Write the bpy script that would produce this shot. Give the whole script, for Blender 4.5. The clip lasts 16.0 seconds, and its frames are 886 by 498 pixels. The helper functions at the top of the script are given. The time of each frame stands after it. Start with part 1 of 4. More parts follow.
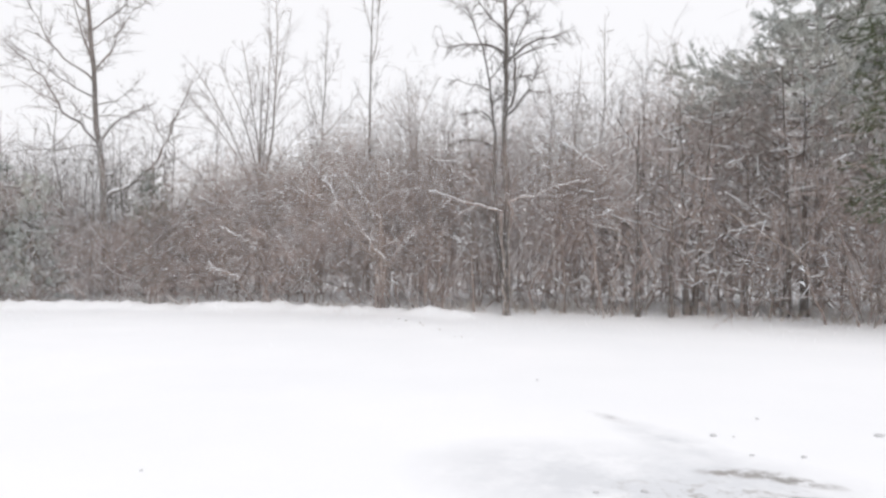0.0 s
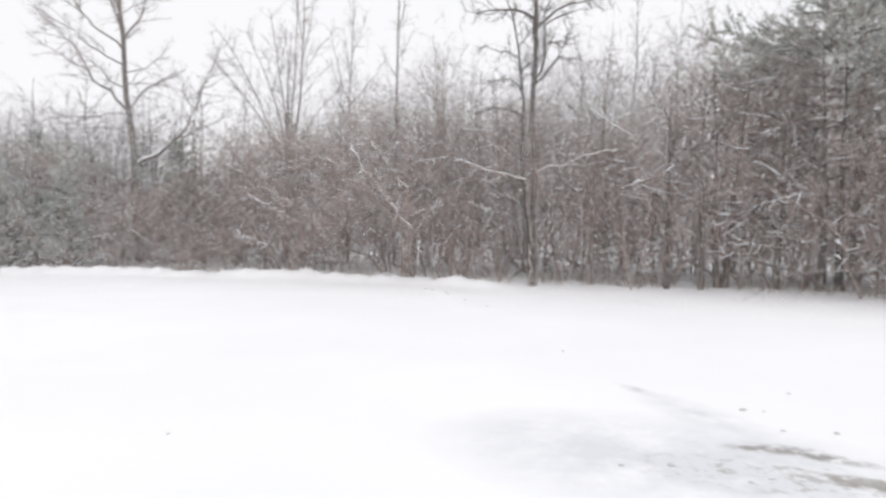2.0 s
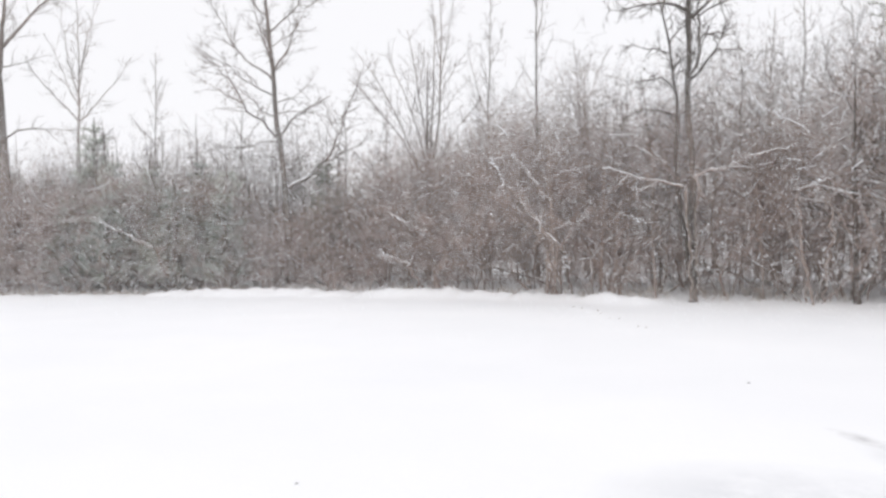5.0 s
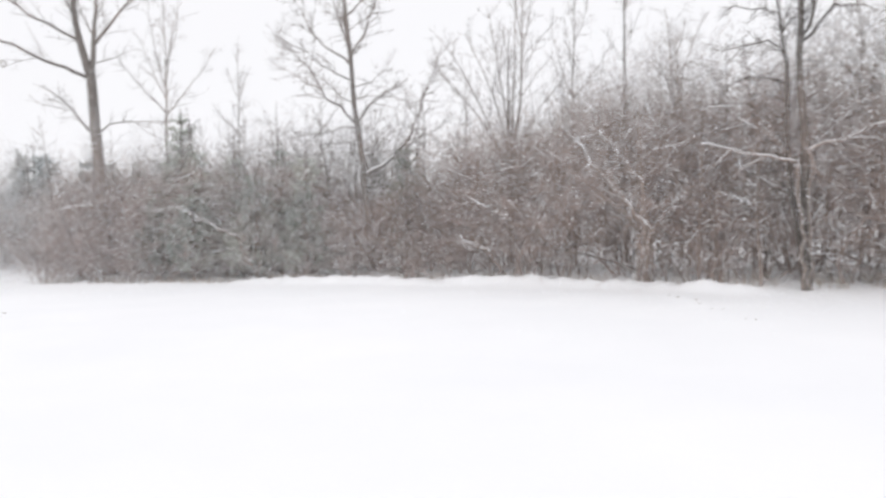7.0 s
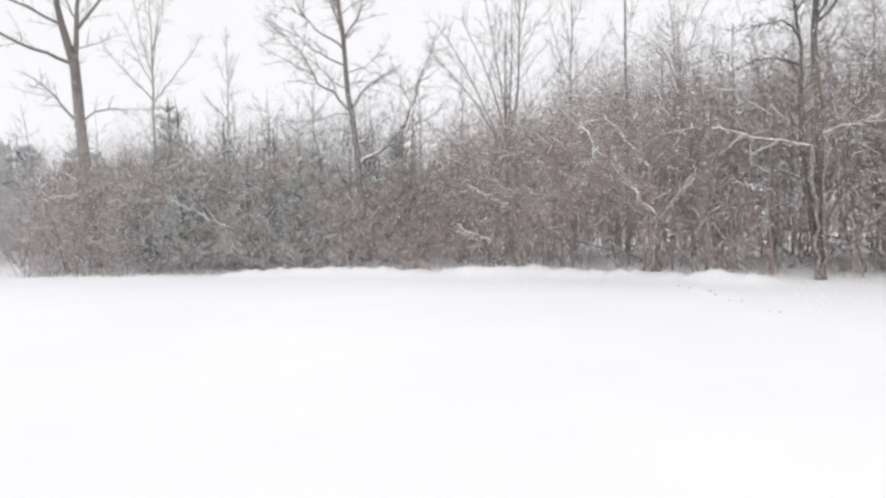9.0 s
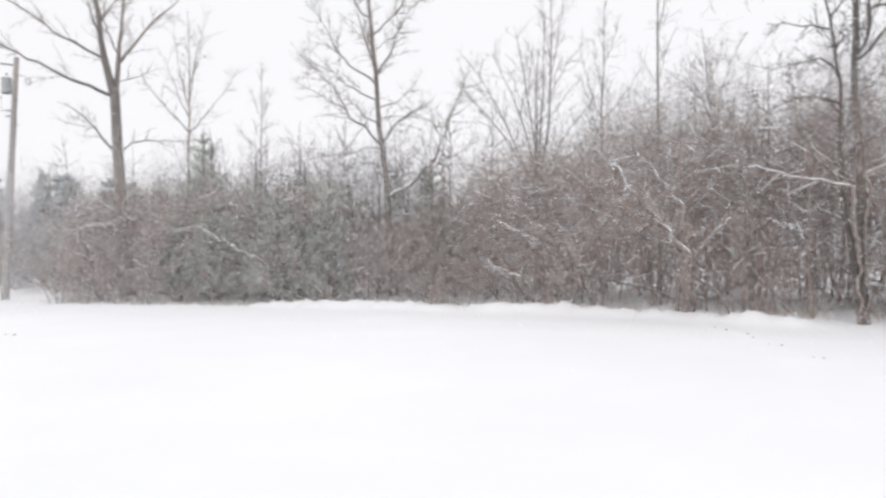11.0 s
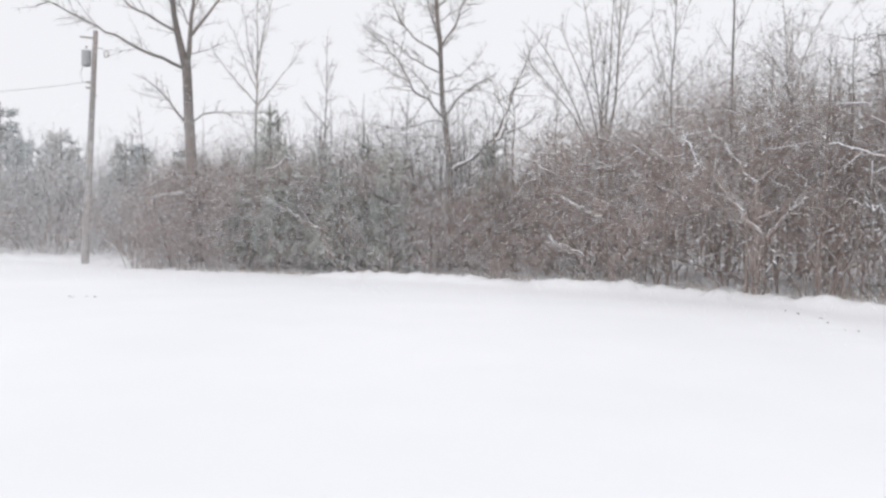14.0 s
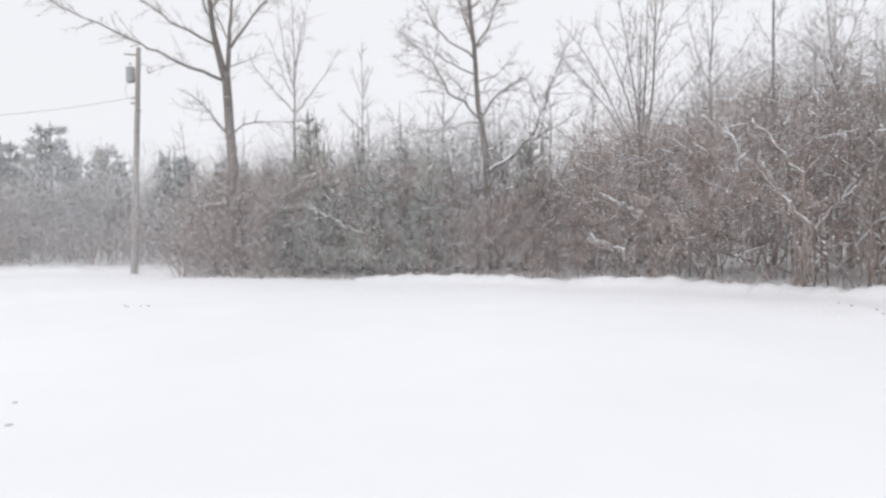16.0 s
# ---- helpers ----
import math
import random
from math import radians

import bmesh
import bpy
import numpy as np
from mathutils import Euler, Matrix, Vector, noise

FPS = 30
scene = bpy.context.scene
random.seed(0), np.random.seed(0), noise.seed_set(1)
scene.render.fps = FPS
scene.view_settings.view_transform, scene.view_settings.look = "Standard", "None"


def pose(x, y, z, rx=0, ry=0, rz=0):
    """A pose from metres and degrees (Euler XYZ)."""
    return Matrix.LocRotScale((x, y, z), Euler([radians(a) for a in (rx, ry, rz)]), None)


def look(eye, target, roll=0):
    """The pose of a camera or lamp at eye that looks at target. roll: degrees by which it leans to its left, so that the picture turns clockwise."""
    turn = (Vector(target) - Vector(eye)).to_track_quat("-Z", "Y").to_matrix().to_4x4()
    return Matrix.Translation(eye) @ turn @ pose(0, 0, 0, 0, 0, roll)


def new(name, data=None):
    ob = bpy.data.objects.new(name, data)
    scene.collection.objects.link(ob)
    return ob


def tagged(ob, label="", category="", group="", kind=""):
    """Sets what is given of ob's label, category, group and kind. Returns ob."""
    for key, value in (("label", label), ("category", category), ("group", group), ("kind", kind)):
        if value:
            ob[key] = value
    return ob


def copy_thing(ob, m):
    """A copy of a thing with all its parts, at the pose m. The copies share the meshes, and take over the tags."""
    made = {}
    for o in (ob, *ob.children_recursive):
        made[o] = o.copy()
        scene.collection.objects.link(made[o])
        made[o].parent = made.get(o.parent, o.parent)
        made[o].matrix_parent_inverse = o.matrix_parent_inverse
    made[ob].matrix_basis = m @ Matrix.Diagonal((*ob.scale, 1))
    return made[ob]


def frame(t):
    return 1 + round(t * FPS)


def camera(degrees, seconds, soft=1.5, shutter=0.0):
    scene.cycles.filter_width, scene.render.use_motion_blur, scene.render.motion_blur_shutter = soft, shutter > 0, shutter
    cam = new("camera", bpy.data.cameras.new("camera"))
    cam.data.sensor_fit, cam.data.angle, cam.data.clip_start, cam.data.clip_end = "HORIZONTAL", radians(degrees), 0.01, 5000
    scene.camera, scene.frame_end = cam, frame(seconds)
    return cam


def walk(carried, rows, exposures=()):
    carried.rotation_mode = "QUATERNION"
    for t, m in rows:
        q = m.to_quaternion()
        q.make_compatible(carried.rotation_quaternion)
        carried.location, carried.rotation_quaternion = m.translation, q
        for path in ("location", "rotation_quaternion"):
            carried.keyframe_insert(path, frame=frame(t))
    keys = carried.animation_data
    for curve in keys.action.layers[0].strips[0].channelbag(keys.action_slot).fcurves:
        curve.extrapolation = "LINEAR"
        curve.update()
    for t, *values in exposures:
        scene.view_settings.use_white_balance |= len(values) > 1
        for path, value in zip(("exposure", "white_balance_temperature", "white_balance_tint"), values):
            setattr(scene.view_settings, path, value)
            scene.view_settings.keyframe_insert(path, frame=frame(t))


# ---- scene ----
cam = camera(66.1, 16.0, soft=2.8, shutter=0.5)
PATH = [
    (0, (0.1, 1.106, 1.455), (0.087, 3.105, 1.51), 0.5),
    (0.5, (0.101, 1.102, 1.454), (0.082, 3.101, 1.514), 0.4),
    (1, (0.086, 1.115, 1.451), (0.072, 3.114, 1.507), 0.5),
    (1.5, (0.091, 1.149, 1.447), (0.088, 3.148, 1.486), 0.8),
    (2, (0.109, 1.193, 1.442), (0.019, 3.191, 1.408), 1.0),
    (2.5, (0.085, 1.267, 1.445), (-0.129, 3.255, 1.464), 1.4),
    (3, (0.063, 1.326, 1.45), (-0.011, 3.324, 1.459), -0.9),
    (3.5, (-0.009, 1.449, 1.472), (0.042, 3.448, 1.449), -1.0),
    (4, (-0.038, 1.592, 1.458), (-0.222, 3.584, 1.487), -1.1),
    (6.5, (-0.186, 2.753, 1.446), (-0.811, 4.652, 1.421), -1.0),
    (7, (-0.253, 2.931, 1.434), (-0.986, 4.792, 1.408), -1.1),
    (7.5, (-0.346, 3.095, 1.427), (-1.218, 4.893, 1.336), 0.3),
    (8, (-0.496, 3.268, 1.437), (-1.243, 5.122, 1.356), -0.9),
    (10.5, (-0.836, 3.563, 1.454), (-1.534, 5.437, 1.452), -1.3),
    (11, (-0.825, 3.613, 1.455), (-1.605, 5.454, 1.5), -0.3),
    (11.5, (-0.828, 3.623, 1.455), (-1.716, 5.415, 1.495), -0.4),
    (12, (-0.832, 3.617, 1.451), (-1.72, 5.408, 1.506), -0.8),
    (12.5, (-0.854, 3.615, 1.452), (-1.749, 5.403, 1.49), 0.2),
    (13, (-0.862, 3.607, 1.451), (-1.764, 5.392, 1.478), -0.0),
    (13.5, (-0.881, 3.603, 1.453), (-1.796, 5.381, 1.429), 0.6),
    (14, (-0.889, 3.588, 1.447), (-1.824, 5.356, 1.416), 1.0),
    (14.5, (-0.87, 3.581, 1.447), (-1.823, 5.338, 1.534), 1.0),
    (15, (-0.869, 3.567, 1.45), (-1.811, 5.33, 1.52), 0.1),
    (15.5, (-0.908, 3.52, 1.451), (-1.903, 5.254, 1.489), -0.5),
    (16, (-0.956, 3.437, 1.446), (-1.984, 5.152, 1.419), -0.7),
]
walk(cam, [(t, look(eye, target, roll)) for t, eye, target, roll in PATH],
     exposures=[(0.0, 0.18, 6500, 10), (11.6, 0.18, 6490, 10), (12.3, 0.08, 6400, 10), (16.0, 0.08, 6400, 10)])

# ---- world and light: an overcast, snowing sky ----
world = bpy.data.worlds.new("overcast")
scene.world = world
world.use_nodes = True
wn, wl = world.node_tree.nodes, world.node_tree.links
wn.clear()
sky = wn.new("ShaderNodeTexSky")
sky.sky_type = "NISHITA"
sky.sun_disc = False
sky.sun_elevation, sky.sun_rotation = radians(32), radians(200)
sky.dust_density, sky.air_density = 4.0, 1.5
sky_bg = wn.new("ShaderNodeBackground")
sky_bg.inputs["Strength"].default_value = 0.05
cloud_bg = wn.new("ShaderNodeBackground")
cloud_bg.inputs["Color"].default_value = (0.905, 0.90, 0.925, 1)
cloud_bg.inputs["Strength"].default_value = 1.0
cover = wn.new("ShaderNodeMixShader")
cover.inputs[0].default_value = 0.93
wout = wn.new("ShaderNodeOutputWorld")
wl.new(sky.outputs[0], sky_bg.inputs["Color"])
wl.new(sky_bg.outputs[0], cover.inputs[1])
wl.new(cloud_bg.outputs[0], cover.inputs[2])
wl.new(cover.outputs[0], wout.inputs["Surface"])

sun = new("sun", bpy.data.lights.new("sun", "SUN"))
sun.data.energy, sun.data.angle, sun.data.color = 0.72, radians(40), (1.0, 0.97, 0.94)
sun.matrix_world = look((10, -20, 20), (0, 0, 0))


# ---- materials ----
def mat(name):
    m = bpy.data.materials.new(name)
    m.use_nodes = True
    nt = m.node_tree
    return m, nt, nt.nodes["Principled BSDF"]


def noise_node(nt, scale, detail=4.0, coords="Object", rough=0.55):
    tc = nt.nodes.new("ShaderNodeTexCoord")
    n = nt.nodes.new("ShaderNodeTexNoise")
    n.inputs["Scale"].default_value, n.inputs["Detail"].default_value = scale, detail
    n.inputs["Roughness"].default_value = rough
    nt.links.new(tc.outputs[coords], n.inputs["Vector"])
    return n


def ramp(nt, src, stops):
    r = nt.nodes.new("ShaderNodeValToRGB")
    while len(r.color_ramp.elements) < len(stops):
        r.color_ramp.elements.new(0.5)
    for el, (at, col) in zip(r.color_ramp.elements, stops):
        el.position, el.color = at, (*col, 1)
    nt.links.new(src, r.inputs[0])
    return r


def snow_dust(nt, bsdf, base, lo, hi, amount, scale):
    """Fresh snow lies on the faces that look up, in patches."""
    geo = nt.nodes.new("ShaderNodeNewGeometry")
    sep = nt.nodes.new("ShaderNodeSeparateXYZ")
    nt.links.new(geo.outputs["Normal"], sep.inputs[0])
    up = nt.nodes.new("ShaderNodeMapRange")
    up.inputs["From Min"].default_value, up.inputs["From Max"].default_value = lo, hi
    nt.links.new(sep.outputs["Z"], up.inputs["Value"])
    patch = noise_node(nt, scale, 2.0)
    pr = nt.nodes.new("ShaderNodeMapRange")
    pr.inputs["From Min"].default_value, pr.inputs["From Max"].default_value = 0.42, 0.6
    pr.inputs["To Max"].default_value = amount
    nt.links.new(patch.outputs["Fac"], pr.inputs["Value"])
    mul = nt.nodes.new("ShaderNodeMath")
    mul.operation = "MULTIPLY"
    nt.links.new(up.outputs[0], mul.inputs[0])
    nt.links.new(pr.outputs[0], mul.inputs[1])
    mix = nt.nodes.new("ShaderNodeMix")
    mix.data_type = "RGBA"
    nt.links.new(mul.outputs[0], mix.inputs["Factor"])
    nt.links.new(base, mix.inputs[6])
    mix.inputs[7].default_value = (0.86, 0.88, 0.92, 1)
    nt.links.new(mix.outputs[2], bsdf.inputs["Base Color"])


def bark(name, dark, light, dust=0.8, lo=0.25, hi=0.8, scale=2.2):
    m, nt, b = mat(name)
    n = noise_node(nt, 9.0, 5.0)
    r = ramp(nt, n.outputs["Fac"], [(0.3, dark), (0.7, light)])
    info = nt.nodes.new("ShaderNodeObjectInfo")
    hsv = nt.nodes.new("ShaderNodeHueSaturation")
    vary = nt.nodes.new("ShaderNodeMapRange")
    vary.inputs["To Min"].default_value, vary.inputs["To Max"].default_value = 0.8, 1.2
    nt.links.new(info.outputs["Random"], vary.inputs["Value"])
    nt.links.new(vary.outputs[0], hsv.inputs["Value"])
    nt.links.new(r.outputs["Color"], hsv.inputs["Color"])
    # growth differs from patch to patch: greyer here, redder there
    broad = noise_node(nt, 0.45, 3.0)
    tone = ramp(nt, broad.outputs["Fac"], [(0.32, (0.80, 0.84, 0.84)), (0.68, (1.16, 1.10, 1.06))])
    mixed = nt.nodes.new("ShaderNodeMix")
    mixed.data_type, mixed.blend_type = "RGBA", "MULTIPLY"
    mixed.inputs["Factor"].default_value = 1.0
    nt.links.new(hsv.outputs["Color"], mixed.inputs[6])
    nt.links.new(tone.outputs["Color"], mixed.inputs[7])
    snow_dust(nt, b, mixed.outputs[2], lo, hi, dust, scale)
    b.inputs["Roughness"].default_value = 0.9
    bump = nt.nodes.new("ShaderNodeBump")
    bump.inputs["Strength"].default_value, bump.inputs["Distance"].default_value = 0.5, 0.02
    fine = noise_node(nt, 30.0, 3.0)
    nt.links.new(fine.outputs["Fac"], bump.inputs["Height"])
    nt.links.new(bump.outputs[0], b.inputs["Normal"])
    return m


M_TWIG = bark("brown_shrub_bark", (0.36, 0.288, 0.26), (0.53, 0.44, 0.408), 0.45, 0.35, 0.95, 1.6)
M_STEM = bark("shrub_stem_bark", (0.235, 0.192, 0.175), (0.40, 0.338, 0.308), 0.8, 0.3, 0.8)
M_GREY = bark("grey_tree_bark", (0.20, 0.178, 0.168), (0.36, 0.328, 0.312), 0.6, 0.3, 0.85)
M_BARE = bark("dark_bare_bark", (0.16, 0.14, 0.13), (0.30, 0.27, 0.255), 0.5, 0.4, 0.9)
M_DARK = bark("dark_wet_bark", (0.10, 0.086, 0.078), (0.20, 0.174, 0.16), 0.5, 0.5, 0.9)
# airborne haze put into a paler base colour; lying snow comes on top
M_PALE = bark("hazed_far_bark", (0.31, 0.285, 0.275), (0.50, 0.465, 0.45), 0.8, 0.1, 0.7)
# far woods: pale, greyed colour stands in for haze, with snow dust besides
M_FAR = bark("hazed_snowy_far_twigs", (0.29, 0.27, 0.262), (0.46, 0.435, 0.43), 0.9, 0.0, 0.6)

M_NEEDLE = bark("dusty_pine_needles", (0.41, 0.428, 0.405), (0.58, 0.595, 0.57), 0.9, 0.1, 0.8, 1.0)
M_SPRUCE = bark("dark_spruce_needles", (0.045, 0.062, 0.026), (0.115, 0.140, 0.062), 0.45, 0.5, 0.95, 3.0)
M_CEDAR = bark("frosted_cedar_needles", (0.32, 0.345, 0.31), (0.47, 0.50, 0.455), 0.85, 0.1, 0.7, 1.5)
# needles lightened to carry the haze of distance, plus some lying snow
M_FARPINE = bark("hazed_snowy_far_needles", (0.48, 0.50, 0.50), (0.64, 0.66, 0.66), 0.9, 0.0, 0.6, 1.0)
M_GRASS = bark("dry_grass", (0.33, 0.28, 0.235), (0.53, 0.47, 0.41), 0.6, 0.2, 0.8)
M_POLE = bark("weathered_pole_wood", (0.25, 0.232, 0.225), (0.40, 0.375, 0.365), 0.2, 0.6, 0.95)


def plain(name, col, rough=0.6, metal=0.0, vary=0.08):
    m, nt, b = mat(name)
    n = noise_node(nt, 14.0, 4.0)
    lo = tuple(max(c - vary * c * 2, 0) for c in col)
    r = ramp(nt, n.outputs["Fac"], [(0.3, lo), (0.7, col)])
    nt.links.new(r.outputs["Color"], b.inputs["Base Color"])
    b.inputs["Roughness"].default_value, b.inputs["Metallic"].default_value = rough, metal
    return m


M_CLUMP = plain("clinging_snow", (0.88, 0.90, 0.93), 0.85, 0.0, 0.03)
M_METAL = plain("grey_painted_steel", (0.42, 0.43, 0.44), 0.55, 0.2)
M_WIRE = plain("frosted_cable", (0.38, 0.38, 0.39), 0.7)
M_PORC = plain("brown_porcelain", (0.30, 0.26, 0.24), 0.3)


def snow_ground():
    m, nt, b = mat("field_snow")
    big = noise_node(nt, 0.22, 3.0)
    base = ramp(nt, big.outputs["Fac"], [(0.3, (0.875, 0.885, 0.905)), (0.7, (0.925, 0.93, 0.945))])
    # bare wheel track: grit shows through, worn to a shape of its own
    tc = nt.nodes.new("ShaderNodeTexCoord")

    def streak(x, y, turn, half_l, half_w):
        mp = nt.nodes.new("ShaderNodeMapping")
        mp.vector_type = "TEXTURE"
        mp.inputs["Location"].default_value = (x, y, 0)
        mp.inputs["Rotation"].default_value = (0, 0, radians(turn))
        mp.inputs["Scale"].default_value = (half_l, half_w, 1000)
        nt.links.new(tc.outputs["Object"], mp.inputs["Vector"])
        g = nt.nodes.new("ShaderNodeTexGradient")
        g.gradient_type = "SPHERICAL"
        nt.links.new(mp.outputs[0], g.inputs["Vector"])
        return g.outputs["Fac"]

    def masked(fac, gain, noise_scale, lo, hi):
        n = noise_node(nt, noise_scale, 6.0, rough=0.7)
        mm = nt.nodes.new("ShaderNodeMapRange")
        mm.inputs["From Min"].default_value, mm.inputs["From Max"].default_value = lo, hi
        nt.links.new(n.outputs["Fac"], mm.inputs["Value"])
        p = nt.nodes.new("ShaderNodeMath")
        p.operation = "MULTIPLY"
        nt.links.new(fac, p.inputs[0])
        nt.links.new(mm.outputs[0], p.inputs[1])
        q = nt.nodes.new("ShaderNodeMath")
        q.operation, q.use_clamp = "MULTIPLY", True
        q.inputs[1].default_value = gain
        nt.links.new(p.outputs[0], q.inputs[0])
        return q.outputs[0]

    col = base.outputs["Color"]
    for x, y, turn, hl, hw, gain, ns, lo, hi, tint in TRACKS:
        mix = nt.nodes.new("ShaderNodeMix")
        mix.data_type = "RGBA"
        nt.links.new(masked(streak(x, y, turn, hl, hw), gain, ns, lo, hi), mix.inputs["Factor"])
        nt.links.new(col, mix.inputs[6])
        mix.inputs[7].default_value = (*tint, 1)
        col = mix.outputs[2]
    nt.links.new(col, b.inputs["Base Color"])
    b.inputs["Roughness"].default_value = 0.75
    b.inputs["Specular IOR Level"].default_value = 0.25
    fine = noise_node(nt, 5.0, 6.0)
    bump = nt.nodes.new("ShaderNodeBump")
    bump.inputs["Strength"].default_value, bump.inputs["Distance"].default_value = 0.25, 0.03
    nt.links.new(fine.outputs["Fac"], bump.inputs["Height"])
    nt.links.new(bump.outputs[0], b.inputs["Normal"])
    return m


# grit and packed ice in the wheel track: x, y, turn, half length, half width, gain, grain, lo, hi, colour
TRACKS = [
    (1.45, 5.75, -28, 1.9, 1.25, 2.0, 1.2, 0.28, 0.60, (0.71, 0.725, 0.75)),
    (2.02, 6.95, -71, 1.0, 0.34, 1.0, 2.4, 0.30, 0.60, (0.66, 0.675, 0.70)),
    (1.72, 7.82, -63, 0.42, 0.12, 1.2, 5.0, 0.38, 0.66, (0.56, 0.56, 0.57)),
    (2.21, 6.01, -8, 0.36, 0.15, 2.4, 7.0, 0.38, 0.62, (0.36, 0.345, 0.335)),
    (2.50, 5.81, -37, 0.34, 0.13, 2.4, 7.0, 0.38, 0.62, (0.33, 0.32, 0.31)),
    (2.52, 5.30, -29, 0.55, 0.16, 2.6, 8.0, 0.42, 0.60, (0.36, 0.345, 0.325)),
    (2.00, 5.40, -22, 1.10, 0.45, 2.0, 9.0, 0.52, 0.66, (0.46, 0.45, 0.44)),
]


# ---- geometry helpers ----
def part(name, bm_or_mesh, material, parent=None, label=""):
    me = bm_or_mesh
    if isinstance(bm_or_mesh, bmesh.types.BMesh):
        me = bpy.data.meshes.new(name)
        bm_or_mesh.to_mesh(me)
        bm_or_mesh.free()
    if material and not me.materials:
        me.materials.append(material)
    ob = new(name, me)
    ob.parent = parent
    if label:
        ob["label"] = label
    return ob


def empty(name, at=(0, 0, 0)):
    e = new(name)
    e.location = at
    e.empty_display_size = 0.3
    return e


def settle(root, x, y, z):
    """Puts the thing's origin at its foot; the parts stay where they are."""
    root.location = (x, y, z)
    for o in root.children:
        o.matrix_parent_inverse = Matrix.Translation((-x, -y, -z))
    return root


def tube_mesh(name, lines, sides=3, smooth=True):
    """One mesh of tapered tubes; a line is a list of (point, radius)."""
    verts, faces = [], []
    ring = [(math.cos(2 * math.pi * k / sides), math.sin(2 * math.pi * k / sides)) for k in range(sides)]
    for line in lines:
        n = len(line)
        first = len(verts)
        for i, (p, r) in enumerate(line):
            a = line[max(i - 1, 0)][0]
            b = line[min(i + 1, n - 1)][0]
            tx, ty, tz = b[0] - a[0], b[1] - a[1], b[2] - a[2]
            d = math.sqrt(tx * tx + ty * ty + tz * tz) or 1.0
            tx, ty, tz = tx / d, ty / d, tz / d
            if abs(tz) < 0.9:
                ux, uy, uz = ty, -tx, 0.0
            else:
                ux, uy, uz = 0.0, tz, -ty
            d = math.sqrt(ux * ux + uy * uy + uz * uz)
            ux, uy, uz = ux / d, uy / d, uz / d
            vx, vy, vz = ty * uz - tz * uy, tz * ux - tx * uz, tx * uy - ty * ux
            if sides == 3 and i == n - 1:
                verts.append(tuple(p))
                continue
            for c, s in ring:
                verts.append((p[0] + r * (c * ux + s * vx), p[1] + r * (c * uy + s * vy), p[2] + r * (c * uz + s * vz)))
        for i in range(n - 1):
            o = first + i * sides
            for k in range(sides):
                j = (k + 1) % sides
                if sides == 3 and i == n - 2:
                    faces.append((o + k, o + j, o + 3))
                    continue
                faces.append((o + k, o + j, o + sides + j, o + sides + k))
        if sides > 3:
            o = first + (n - 1) * sides
            faces.append(tuple(o + k for k in range(sides)))
    me = bpy.data.meshes.new(name)
    me.from_pydata(verts, [], faces)
    if smooth:
        me.polygons.foreach_set("use_smooth", [True] * len(me.polygons))
    return me


def wander(rng, p, d, length, r0, r1, steps, jitter, lift=0.0):
    """A crooked, tapering line from p along d; lift bends it up or down."""
    p, d = Vector(p), Vector(d).normalized()
    line = [(tuple(p), r0)]
    for i in range(1, steps + 1):
        d = (d + Vector((rng.gauss(0, jitter), rng.gauss(0, jitter), rng.gauss(0, jitter) + lift))).normalized()
        p = p + d * (length / steps)
        line.append((tuple(p), r0 + (r1 - r0) * i / steps))
    return line


def along(line, u):
    """Point, direction and radius at the fraction u of a line."""
    f = u * (len(line) - 1)
    i = min(int(f), len(line) - 2)
    a, b = Vector(line[i][0]), Vector(line[i + 1][0])
    return a.lerp(b, f - i), (b - a).normalized(), line[i][1] + (line[i + 1][1] - line[i][1]) * (f - i)


def aside(rng, d, spread):
    """A direction that leaves d by about spread degrees."""
    q = Vector((rng.gauss(0, 1), rng.gauss(0, 1), rng.gauss(0, 1)))
    q = (q - d * q.dot(d))
    if q.length < 1e-4:
        q = d.orthogonal()
    a = radians(spread * rng.uniform(0.7, 1.3))
    return d * math.cos(a) + q.normalized() * math.sin(a)


def sprout(rng, line, per_m, length, r, spread, steps, jitter, lift, start=0.15, taper=0.5, tip=0.003):
    """Side shoots along a line."""
    total = sum((Vector(line[i + 1][0]) - Vector(line[i][0])).length for i in range(len(line) - 1))
    out = []
    for _ in range(max(1, int(total * per_m * (1 - start) + rng.random()))):
        u = start + (1 - start) * rng.random() ** 0.9
        p, d, rad = along(line, min(u, 0.98))
        size = length * rng.uniform(0.5, 1.3) * (1 - taper * u)
        out.append(wander(rng, p, aside(rng, d, spread), size, min(r, max(rad * 0.75, tip)), tip, steps, jitter, lift))
    return out


def on_top(rng, lines, share, keep=0.6, radius=0.012, steep=0.8):
    """Rolls of snow lying on the flatter stretches of some lines."""
    out = []
    for line in lines:
        if rng.random() > share:
            continue
        run = []
        for p, r in line:
            run.append(((p[0], p[1], p[2] + r * 0.8), max(r * 0.75, radius) * rng.uniform(0.7, 1.1)))
        n = max(2, int(len(run) * keep))
        run = run[:n]
        d = Vector(run[-1][0]) - Vector(run[0][0])
        if d.length > 0.05 and abs(d.normalized().z) < steep:
            out.append(run)
    return out


